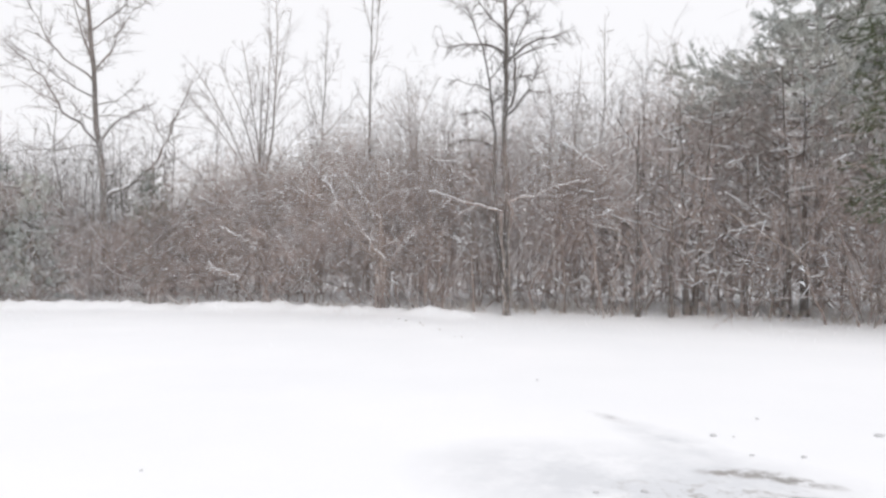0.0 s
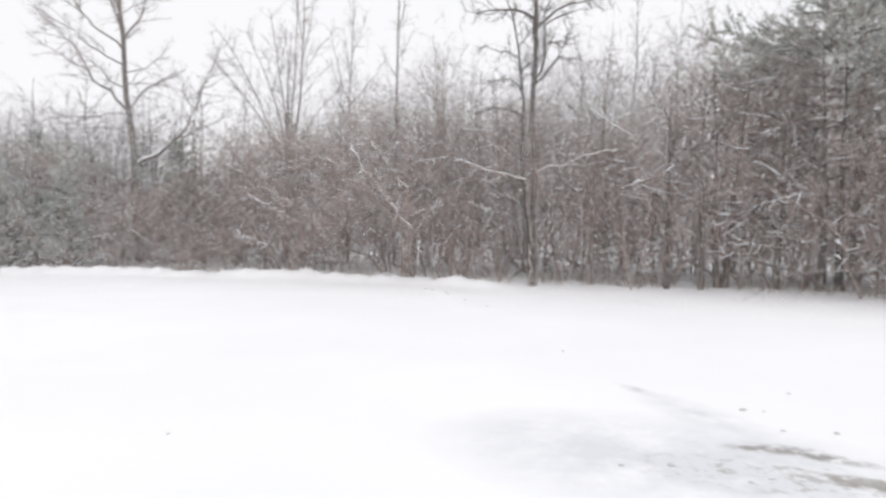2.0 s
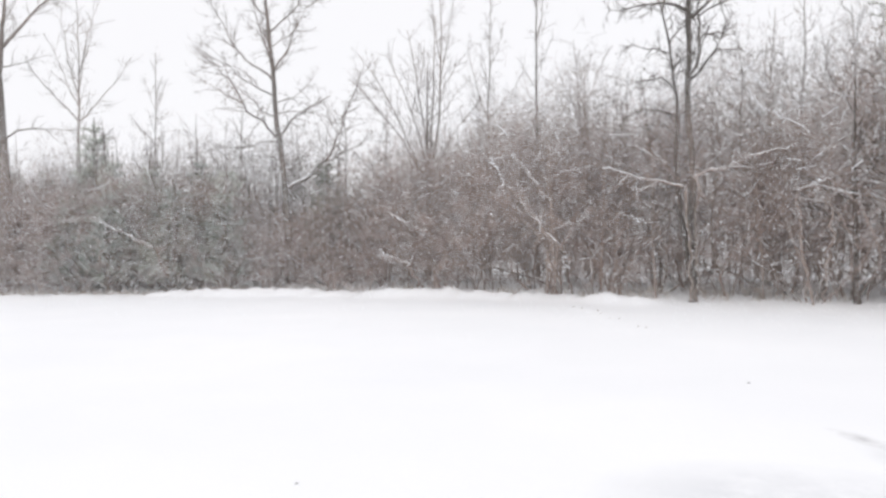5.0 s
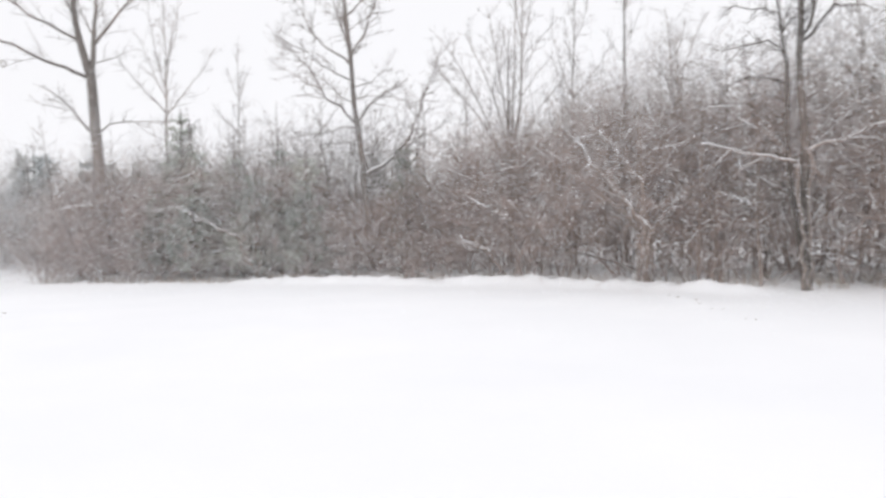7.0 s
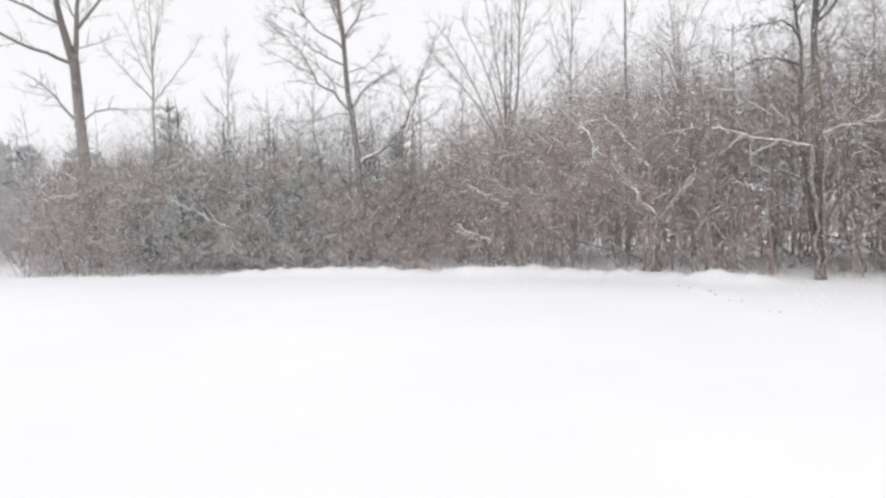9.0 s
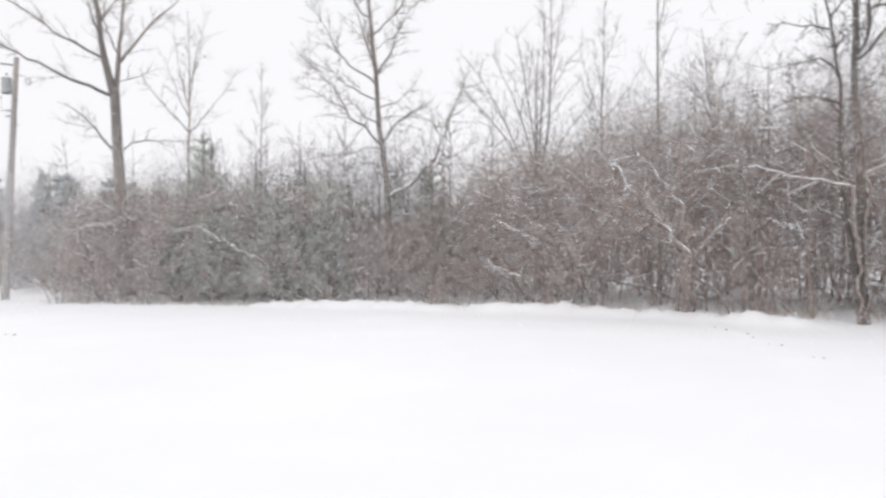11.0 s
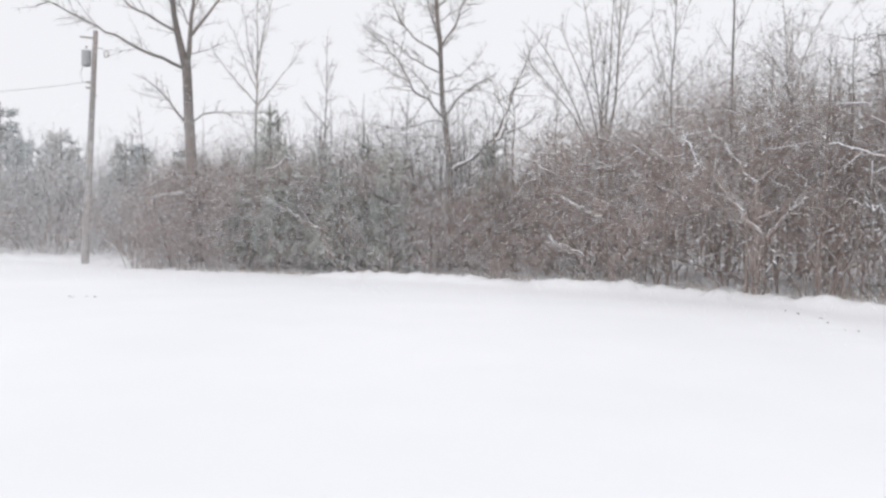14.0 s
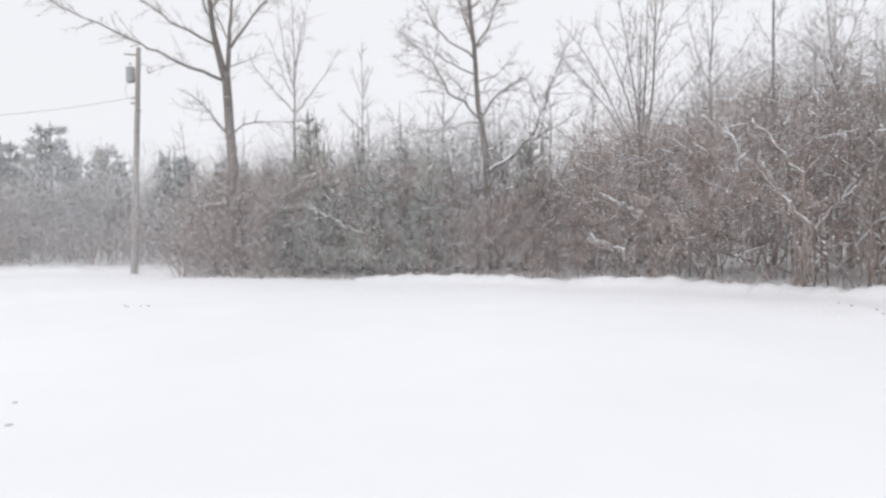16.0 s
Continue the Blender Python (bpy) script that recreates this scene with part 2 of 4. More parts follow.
def ground_z(x, y):
    """Height of the snow: a flat field with a low ploughed bank along the thicket."""
    e = edge_y(x)
    s = y - e
    roll = 0.05 * noise.noise((x * 0.09, y * 0.09, 0)) + 0.015 * noise.noise((x * 0.5, y * 0.5, 3))
    lumps = 0.5 + 0.6 * noise.noise((x * 0.5, 7.1, 0)) + 0.8 * noise.noise((x * 1.6, y * 1.2, 2)) + 0.7 * noise.noise((x * 4.1, y * 3.0, 5))
    high = float(np.interp(x, [-40, -16.2, -15.2, -4, -1.5, 0.3, 1.4], [0.16, 0.06, 0.22, 0.22, 0.21, 0.20, 0.02]))
    bank = high * (0.5 + 0.8 * lumps) * math.exp(-((s + 0.6) / (0.4 if s > -0.6 else 0.6)) ** 2)
    rise = float(np.interp(x, [-28, -25, -16.2, -15.2, -3, 0, 4, 7, 12], [0.26, 0.02, -0.04, 0.09, 0.11, 0.08, 0.12, 0.08, 0.0])) / (1 + math.exp(-(s + 0.3) * 2.5)) 
    # a low trodden ridge that runs out from the bank
    fx, fy = x + 1.3, y - 20.6
    u = max(0.0, min(1.0, (fx * 1.5 - fy * 5.8) / 35.9))
    off = math.hypot(fx - 1.5 * u, fy + 5.8 * u)
    trail = 0.07 * math.exp(-((off / 0.3) ** 2)) * (0.6 + 0.8 * noise.noise((x * 3, y * 2, 9)))
    drift = 0.28 * max(0.0, min(1.0, s / 4.5))
    return roll + bank + rise + drift + trail


EDGE = [(-70, 14.0), (-38, 21.5), (-30, 25.5), (-27.0, 25.0), (-26.0, 22.6), (-24, 21.8), (-20, 22.2), (-16, 23.3), (-11.5, 24.0), (-6, 23.6), (-2, 22.8), (0.6, 21.2), (6.5, 20.0), (11, 18.6), (20, 16.0), (60, 10.0)]


def edge_y(x):
    """Where the thicket's foot stands."""
    for (x0, y0), (x1, y1) in zip(EDGE, EDGE[1:]):
        if x <= x1:
            return y0 + (y1 - y0) * (x - x0) / (x1 - x0)
    return EDGE[-1][1]


# ---- the ground: one sheet to the horizon, finer near the walk ----
def axis(lo, hi, fine_lo, fine_hi, step):
    vals = list(np.arange(fine_lo, fine_hi + 1e-6, step))
    s = step
    while vals[-1] < hi:
        s *= 1.35
        vals.append(vals[-1] + s)
    s = step
    while vals[0] > lo:
        s *= 1.35
        vals.insert(0, vals[0] - s)
    return vals


def build_ground():
    xs, ys = axis(-900, 900, -40, 16, 0.15), axis(-900, 900, 0, 27, 0.16)
    verts = [(x, y, ground_z(x, y) if abs(x) < 60 and abs(y) < 60 else 0.15) for y in ys for x in xs]
    w = len(xs)
    faces = [(j * w + i, j * w + i + 1, (j + 1) * w + i + 1, (j + 1) * w + i) for j in range(len(ys) - 1) for i in range(w - 1)]
    me = bpy.data.meshes.new("ground")
    me.from_pydata(verts, [], faces)
    me.polygons.foreach_set("use_smooth", [True] * len(me.polygons))
    me.materials.append(snow_ground())
    tagged(new("ground", me), "snow-covered open field with faint wheel tracks and grit", "snow ground", kind="structure")


build_ground()


# ---- shrubs of the thicket ----
def stuff(name, mesh, material, parent, label=""):
    return tagged(part(name, mesh, material, parent, label), kind="stuff")


def make_shrub(seed, height, stems=6, spread=22, child=4.4, twig=9.0, snow=0.05):
    rng = random.Random(seed)
    root = empty("shrub")
    kids, twigs = [], []
    for k in range(stems):
        a = 2 * math.pi * (k + rng.random() * 0.7) / stems
        lean = radians(spread * rng.uniform(0.2, 1.6))
        d = Vector((math.cos(a) * math.sin(lean), math.sin(a) * math.sin(lean), math.cos(lean)))
        off = rng.uniform(0.05, 0.5)
        size = height * rng.uniform(0.7, 1.1)
        r = 0.009 + 0.0040 * size * rng.uniform(0.4, 1.3)
        line = wander(rng, (math.cos(a) * off, math.sin(a) * off, -0.15), d, size, r, 0.004, 11, 0.15, -0.005)
        part("stem", tube_mesh("stem", [line], 5), M_STEM, root)
        mine = sprout(rng, line, child, 0.34 * size, 0.0075, 64, 5, 0.22, 0.0, 0.10, 0.5)
        kids += mine
        for m in mine:
            twigs += sprout(rng, m, twig, 0.46, 0.0048, 58, 1, 0.2, -0.01, 0.08, 0.4, 0.002)
    stuff("crown", tube_mesh("crown", kids + twigs, 3), M_TWIG, root)
    clumps = on_top(rng, kids, snow, 0.45, 0.011) + on_top(rng, twigs, snow * 0.45, 1.0, 0.009)
    for m in rng.sample(kids, len(kids) // 9) + rng.sample(twigs, len(twigs) // 70):
        p, d, r = along(m, rng.uniform(0.2, 0.9))
        half = d * rng.uniform(0.015, 0.05)
        clumps.append([(tuple(p - half), 0.010), (tuple(p + Vector((0, 0, 0.008))), 0.016), (tuple(p + half), 0.008)])
    stuff("snow", tube_mesh("snow", clumps, 4), M_CLUMP, root, "snow lying along the branches")
    return root


def spread_copies(master, label, category, group, places):
    """Copies of one master; the master itself takes the first place."""
    tagged(master, label, category, group)
    for n, (x, y, z, turn, size) in enumerate(places):
        m = pose(x, y, z, 0, 0, turn)
        if n == 0:
            master.matrix_basis = m @ Matrix.Diagonal((size, size, size, 1))
        else:
            ob = copy_thing(master, m)
            ob.scale = (size, size, size)


def tall(x):
    """Height of the thicket along its length."""
    return float(np.interp(x, [-60, -24, -14.6, -13, -11.0, -9.4, -6, -2, 3, 5.5, 9, 20], [3.8, 4.3, 4.5, 2.7, 2.6, 4.7, 5.3, 6.0, 5.6, 6.0, 6.8, 6.8]))


def build_thicket():
    rng = random.Random(11)
    masters = [make_shrub(100 + k, 5.0, stems=(6, 7, 5, 7, 6, 7)[k], spread=(22, 30, 25, 18, 34, 27)[k]) for k in range(6)]
    spots = [[] for _ in masters]
    x = -26.0
    while x < 15:
        for row, depth in enumerate((0.3, 1.7, 3.8)):
            px = x + rng.uniform(-0.7, 0.7)
            py = edge_y(px) + depth + rng.uniform(-0.35, 0.6)
            if row == 2 and -25.6 < px < -24.3 or row < 2 and -19.5 < px < -10.5 and rng.random() < 0.35 or row == 0 and (5.8 < px < 10.8 or 1.2 < px < 2.5 or -4.6 < px < -0.8 or -8.0 < px < -6.2 or -19.0 < px < -16.0):
                continue
            size = tall(px) / 4.7 * rng.uniform(0.75, 1.06) * (0.78 if row == 0 else 1.0)
            spots[rng.randrange(6)].append((px, py, ground_z(px, py), rng.uniform(0, 360), size))
        x += 1.3
    # the lower, hazier growth beyond the pole
    x = -52.0
    while x < -27:
        for depth in (0.0, 1.8):
            px = x + rng.uniform(-0.8, 0.8)
            py = edge_y(px) + 1.5 + depth
            spots[rng.randrange(6)].append((px, py, ground_z(px, py), rng.uniform(0, 360), tall(px) / 5.0 * rng.uniform(0.7, 0.95)))
        x += 1.5
    labels = ["dense bare brown shrub dusted with snow, in a thicket", "wide-spreading bare brown shrub with snow on twigs"]
    for k, m in enumerate(masters):
        spread_copies(m, labels[k % 2], "shrub", "thicket shrubs", spots[k])


build_thicket()


def tangle(seed, count, xlo, xhi, dlo, dhi, top, thick, upright, laden):
    """Fine criss-cross switches that fill a stretch of the thicket."""
    rng = random.Random(seed)
    lines = []
    for _ in range(count):
        x = rng.uniform(xlo, xhi)
        y = edge_y(x) + rng.uniform(dlo, dhi)
        h = tall(x) * top
        crest = h * (0.88 + 0.34 * noise.noise((x * 0.4, y * 0.3, 1.7)) + 0.16 * noise.noise((x * 1.7, y, 4.0)))
        z = ground_z(x, y) + crest * (1.10 * rng.random() ** 0.85 if rng.random() < 0.9 else rng.uniform(0.7, 1.3))
        if 6.6 < x < 10.8 and z < 0.7 and rng.random() < 0.35:
            continue
        if z < ground_z(x, y) + 0.7 and x > -6 and rng.random() < (0.55 if x > 5.5 else 0.35):
            continue
        up = upright * (1.2 if z < 1.2 else 0.7) * (1.0 if x > -5 else 0.5)
        d = Vector((rng.gauss(0, 0.7), rng.gauss(0, 0.7), rng.gauss(up, 0.6)))
        lines.append(wander(rng, (x, y, z), d, rng.uniform(0.35, 1.1), thick * rng.uniform(0.6, 1.4), 0.002, 1, 0.2, 0.0))
    return tube_mesh("brushwood", lines, 3), on_top(rng, lines, laden, 0.7, 0.010)


for seed, args, material, label in (
    (21, (80000, -26.5, 15.5, 0.4, 5.5, 0.95, 0.0056, 0.4, 0.014), M_TWIG, "dense tangle of thin brown twigs in the thicket"),
    (22, (44000, -27.0, 17.0, 4.5, 10.0, 1.22, 0.009, 0.7, 0.01), M_PALE, "deeper tangle of snow-dusted grey-brown twigs, haze put into their colour"),
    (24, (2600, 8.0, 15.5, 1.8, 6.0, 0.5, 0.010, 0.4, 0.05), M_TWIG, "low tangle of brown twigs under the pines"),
    (23, (18000, -58.0, -26.5, 0.3, 5.5, 0.95, 0.013, 0.5, 0.01), M_PALE, "distant snow-dusted brushwood beyond the utility pole, haze put into its colour"),
):
    me, laid = tangle(seed, *args)
    me.materials.append(material)
    brush = tagged(new("brushwood", me), label, "brushwood", kind="stuff")
    stuff("snow", tube_mesh("snow", laid, 4), M_CLUMP, brush, "short white strokes of snow on twigs")


# ---- trees ----
def beside(at, side):
    """Level direction: 0 is to the right as seen from the field, 90 away from it."""
    away = Vector((at[0] + 0.5, at[1] - 2.5, 0)).normalized()
    right = Vector((away.y, -away.x, 0))
    return right * math.cos(radians(side)) + away * math.sin(radians(side))


def aimed(at, side, rise):
    return beside(at, side) * math.cos(radians(rise)) + Vector((0, 0, math.sin(radians(rise))))


def trunk_line(rng, at, height, r0, r1, lean, steps, crook=0.03):
    """An upright line; lean is metres to the right for each metre up."""
    z0 = ground_z(at[0], at[1]) - 0.2
    right = beside(at, 0)
    p = Vector((at[0], at[1], z0))
    line = [(tuple(p), r0 * 1.25)]
    for i in range(1, steps + 1):
        u = i / steps
        p = p + Vector((0, 0, (height + 0.2) / steps)) + right * (lean * height / steps + rng.gauss(0, crook)) + beside(at, 90) * rng.gauss(0, crook)
        line.append((tuple(p), r0 + (r1 - r0) * u ** 0.8))
    return line


def point_at(line, z):
    for (a, ra), (b, rb) in zip(line, line[1:]):
        if b[2] >= z:
            f = (z - a[2]) / max(b[2] - a[2], 1e-6)
            return Vector(a).lerp(Vector(b), f), ra + (rb - ra) * f
    return Vector(line[-1][0]), line[-1][1]


def bow(rng, at, p, side, rises, length, r0, r1, steps, gnarl):
    """A limb whose rise changes from base to middle to tip."""
    p, turn = Vector(p), 0.0
    line = [(tuple(p), r0)]
    for i in range(1, steps + 1):
        u = (i - 0.5) / steps
        rise = rises[0] + (rises[1] - rises[0]) * u * 2 if u < 0.5 else rises[1] + (rises[2] - rises[1]) * (u * 2 - 1)
        turn = turn * 0.7 + rng.gauss(0, gnarl * 70)
        p = p + aimed(at, side + turn, rise + rng.gauss(0, gnarl * 75)) * (length / steps)
        line.append((tuple(p), r0 + (r1 - r0) * (i / steps) ** 0.8))
    return line


def build_tree(name, label, at, height, r0, lean, limbs, seed, material, r1=0.03, stems=(), sub=3.2, twig=5.0, crook=0.03, gnarl=0.12, snow=0.10,
               sub_len=0.30, twig_len=0.5, sub_r=0.013, twig_r=0.0075, lift=0.03, heavy=(), crown_from=0.45):
    """limbs: bearer (0 the trunk, 1 and on the stems, -1 and down the limbs), height on it, side, rises, length, radius; stems: height, side, rises, length, radius."""
    rng = random.Random(seed)
    root = tagged(empty(name), label, "tree")
    trunk = trunk_line(rng, at, height, r0, r1, lean, max(8, int(height / 0.8)), crook)
    part("trunk", tube_mesh("trunk", [trunk], 10), material, root)
    bearers, arms = [trunk], []
    for z, side, rises, length, r in stems:
        p, _ = point_at(trunk, z)
        bearers.append(bow(rng, at, p, side, rises, length, r, 0.012, max(8, int(length / 0.5)), gnarl * 0.35))
        part("stem", tube_mesh("stem", [bearers[-1]], 8), material, root)
    for bearer, z, side, rises, length, r in limbs:
        p, br = point_at(bearers[bearer] if bearer >= 0 else arms[-bearer - 1], z)
        arms.append(bow(rng, at, p, side, rises, length, min(r, br * 0.85), 0.007, max(6, int(length / 0.35)), gnarl))
        part("limb", tube_mesh("limb", [arms[-1]], 6), material, root)
    subs = []
    for line in arms + bearers[1:]:
        long = (Vector(line[-1][0]) - Vector(line[0][0])).length
        subs += sprout(rng, line, sub, min(sub_len * long + 0.25, 1.7), sub_r, 48, 5, gnarl * 1.3, lift, 0.14, 0.45, 0.005)
    subs += sprout(rng, trunk, sub * 0.6, 1.0, sub_r, 55, 4, gnarl, lift, crown_from, 0.3, 0.005)
    fine = []
    for m in subs:
        fine += sprout(rng, m, twig, twig_len, twig_r, 46, 2, 0.2, lift * 0.7, 0.08, 0.4, 0.004)
    for m in arms:
        fine += sprout(rng, m, twig * 0.5, twig_len, twig_r, 55, 2, 0.2, lift, 0.2, 0.3, 0.004)
    stuff("crown", tube_mesh("crown", subs + fine, 3), material, root)
    clumps = on_top(rng, arms, snow * 3, 0.6, 0.018) + on_top(rng, subs, snow, 0.8, 0.010)
    clumps += on_top(rng, [arms[k] for k in heavy], 1.0, 0.35, 0.06)
    if clumps:
        stuff("snow", tube_mesh("snow", clumps, 4), M_CLUMP, root, "snow lying along the limbs")
    return settle(root, at[0], at[1], ground_z(at[0], at[1]))


build_tree(
    "oak", "bare grey oak with spreading limbs and snow on them", (-12.9, 27.3), 15.5, 0.17, -0.075,
    [(0, 4.0, 5, (22, 70, 66), 6.4, 0.085), (-1, 5.0, 10, (20, 27, 36), 3.2, 0.04), (0, 3.1, 0, (-5, -20, -33), 1.2, 0.035),
     (0, 6.2, 15, (50, 34, 38), 3.2, 0.05), (0, 6.1, 180, (42, 52, 40), 5.0, 0.065), (0, 6.0, 190, (-14, -20, -4), 3.3, 0.028),
     (0, 7.9, 172, (17, 30, 46), 3.9, 0.04), (0, 8.5, 190, (37, 47, 68), 4.2, 0.05), (0, 9.3, 178, (59, 72, 77), 3.8, 0.04),
     (0, 8.9, 0, (55, 66, 48), 4.0, 0.05), (0, 10.5, 8, (44, 47, 50), 2.8, 0.035), (0, 4.9, 0, (20, 34, 12), 1.9, 0.035),
     (0, 5.2, 175, (30, -5, -10), 1.8, 0.022), (0, 7.2, -10, (20, 10, 25), 2.0, 0.022), (0, 7.6, 60, (30, 35, 45), 3.0, 0.03),
     (0, 8.2, 270, (35, 40, 50), 3.2, 0.03), (0, 7.0, 215, (25, 30, 30), 2.6, 0.025), (-5, 7.6, 182, (15, 20, 35), 2.2, 0.025),
     (-1, 6.3, 170, (60, 70, 60), 2.0, 0.025), (0, 11.2, 182, (50, 60, 65), 3.0, 0.035), (0, 12.2, 5, (52, 58, 60), 2.5, 0.03), (0, 9.9, 5, (30, 30, 40), 1.6, 0.02)],
    31, M_BARE, sub=5.0, twig=6.6, gnarl=0.15, heavy=(0, 2, 11), sub_len=0.34, lift=0.015, sub_r=0.017, twig_r=0.010)

build_tree(
    "cottonwood", "tall bare forked cottonwood leaning over the utility pole", (-24.85, 25.4), 8.95, 0.27, -0.072,
    [(0, 8.75, 182, (20, 27, 17), 8.4, 0.085), (1, 10.3, 178, (28, 30, 19), 6.6, 0.07), (0, 6.3, 175, (38, 46, 18), 3.2, 0.07),
     (0, 6.3, 5, (30, 4, 7), 3.4, 0.05), (2, 9.4, 0, (17, 26, 34), 1.9, 0.03), (2, 10.0, -5, (68, 50, 58), 5.2, 0.085),
     (1, 11.3, 170, (68, 75, 70), 3.2, 0.05), (2, 10.6, 172, (62, 70, 76), 3.2, 0.04), (1, 12.0, 10, (50, 60, 66), 3.0, 0.05), (1, 11.8, 80, (45, 55, 60), 3.2, 0.05),
     (-1, 10.0, 178, (38, 46, 50), 2.0, 0.02), (-3, 7.3, 178, (10, 5, 20), 1.6, 0.02), (-1, 9.4, 190, (-10, -20, -30), 1.4, 0.016)],
    32, M_BARE, r1=0.19, crook=0.015, gnarl=0.09, snow=0.03, sub=3.6, twig=5.4, sub_len=0.26, lift=0.0, sub_r=0.016, twig_r=0.010,
    stems=[(8.7, 180, (74, 82, 86), 7.5, 0.19), (8.7, 0, (84, 88, 91), 6.5, 0.13)], crown_from=0.75)

build_tree(
    "wild_apple_tree", "gnarled bare tree with twin stems and knotted twigs", (1.85, 21.1), 10.5, 0.11, 0.014,
    [(0, 7.75, 180, (34, 4, -6), 2.3, 0.05), (0, 7.5, 0, (55, 14, -3), 2.3, 0.05), (0, 6.0, 5, (74, 83, 64), 3.8, 0.075), (0, 5.9, -8, (50, 53, 54), 2.0, 0.045),
     (1, 5.6, 182, (42, -5, -32), 1.9, 0.045), (1, 6.7, 178, (30, 20, 0), 1.3, 0.03), (1, 7.0, 10, (50, 60, 50), 1.4, 0.03), (1, 5.0, 188, (30, 0, -25), 1.5, 0.03),
     (0, 6.6, 80, (40, 40, 30), 1.6, 0.03), (0, 7.0, 260, (40, 40, 30), 1.6, 0.03), (0, 8.3, 175, (55, 60, 55), 1.8, 0.035), (0, 8.6, 8, (50, 45, 30), 1.7, 0.03),
     (-3, 7.6, 0, (30, 15, 0), 1.4, 0.03), (-3, 7.0, 10, (30, 20, 0), 1.2, 0.03), (0, 9.3, 180, (45, 40, 30), 1.4, 0.03), (1, 6.2, 60, (30, 30, 10), 1.4, 0.03), (-4, 6.6, 20, (10, 0, -20), 1.1, 0.025)],
    33, M_DARK, r1=0.045, crook=0.03, gnarl=0.17, sub=7.5, twig=8.5, snow=0.04, sub_len=0.30, twig_len=0.34, lift=0.0, sub_r=0.012, twig_r=0.008,
    stems=[(0.5, 182, (78, 90, 66), 9.0, 0.08)], crown_from=0.5)

# the many-stemmed tree: a vase of upright stems that divide
build_tree(
    "willow", "bare many-stemmed willow fanning up from the thicket", (-8.4, 31.7), 4.6, 0.15, 0.0,
    [(6, 8.6, 0, (64, 60, 48), 2.9, 0.022), (6, 9.4, 5, (76, 80, 85), 4.0, 0.024), (6, 10.0, 175, (78, 84, 88), 3.2, 0.02), (4, 7.5, 182, (70, 68, 66), 2.6, 0.018),
     (3, 7.2, 178, (45, 48, 42), 2.4, 0.016), (1, 7.8, 4, (80, 84, 86), 3.0, 0.018), (5, 8.0, 184, (78, 76, 80), 3.0, 0.018), (6, 7.6, 8, (60, 45, 40), 2.2, 0.016),
     (2, 7.6, 176, (45, 55, 62), 2.4, 0.016), (4, 8.6, 8, (75, 82, 86), 2.2, 0.016)],
    34, M_BARE, r1=0.07, gnarl=0.07, snow=0.0, sub=3.4, twig=4.4, crook=0.02, sub_len=0.22, lift=0.05, sub_r=0.012, twig_r=0.009,
    stems=[(4.2, 182, (88, 72, 64), 6.6, 0.05), (4.2, 178, (74, 64, 56), 7.0, 0.045), (4.2, 186, (70, 54, 40), 6.2, 0.04), (4.3, 175, (90, 83, 78), 7.4, 0.05),
           (4.4, 4, (86, 88, 89), 7.8, 0.05), (4.3, 0, (78, 88, 92), 9.4, 0.07), (4.3, 8, (72, 60, 46), 4.8, 0.035), (4.3, 90, (70, 66, 64), 5.5, 0.04), (4.3, 270, (72, 68, 66), 5.5, 0.04)])


def sapling(seed, at, height, r0, lean, label, limbs, shoots=9, rise=66):
    """A slim tree; limbs are its chief forks, shoots the slight ones between."""
    rng = random.Random(seed)
    more = [(0, height * u, rng.choice((0, 180)) + rng.uniform(-70, 70), (rise - 12, rise, rise + 12), height * rng.uniform(0.10, 0.19) * (1.3 - u), 0.014)
            for u in np.linspace(0.42, 0.94, shoots)]
    return tagged(build_tree("sapling", label, at, height, r0, lean, [(0, *l) for l in limbs] + more, seed, M_GREY, r1=0.010,
                             sub=3.8, twig=4.0, gnarl=0.09, snow=0.0, sub_len=0.24, sub_r=0.011, twig_r=0.008, lift=0.05), group="saplings")


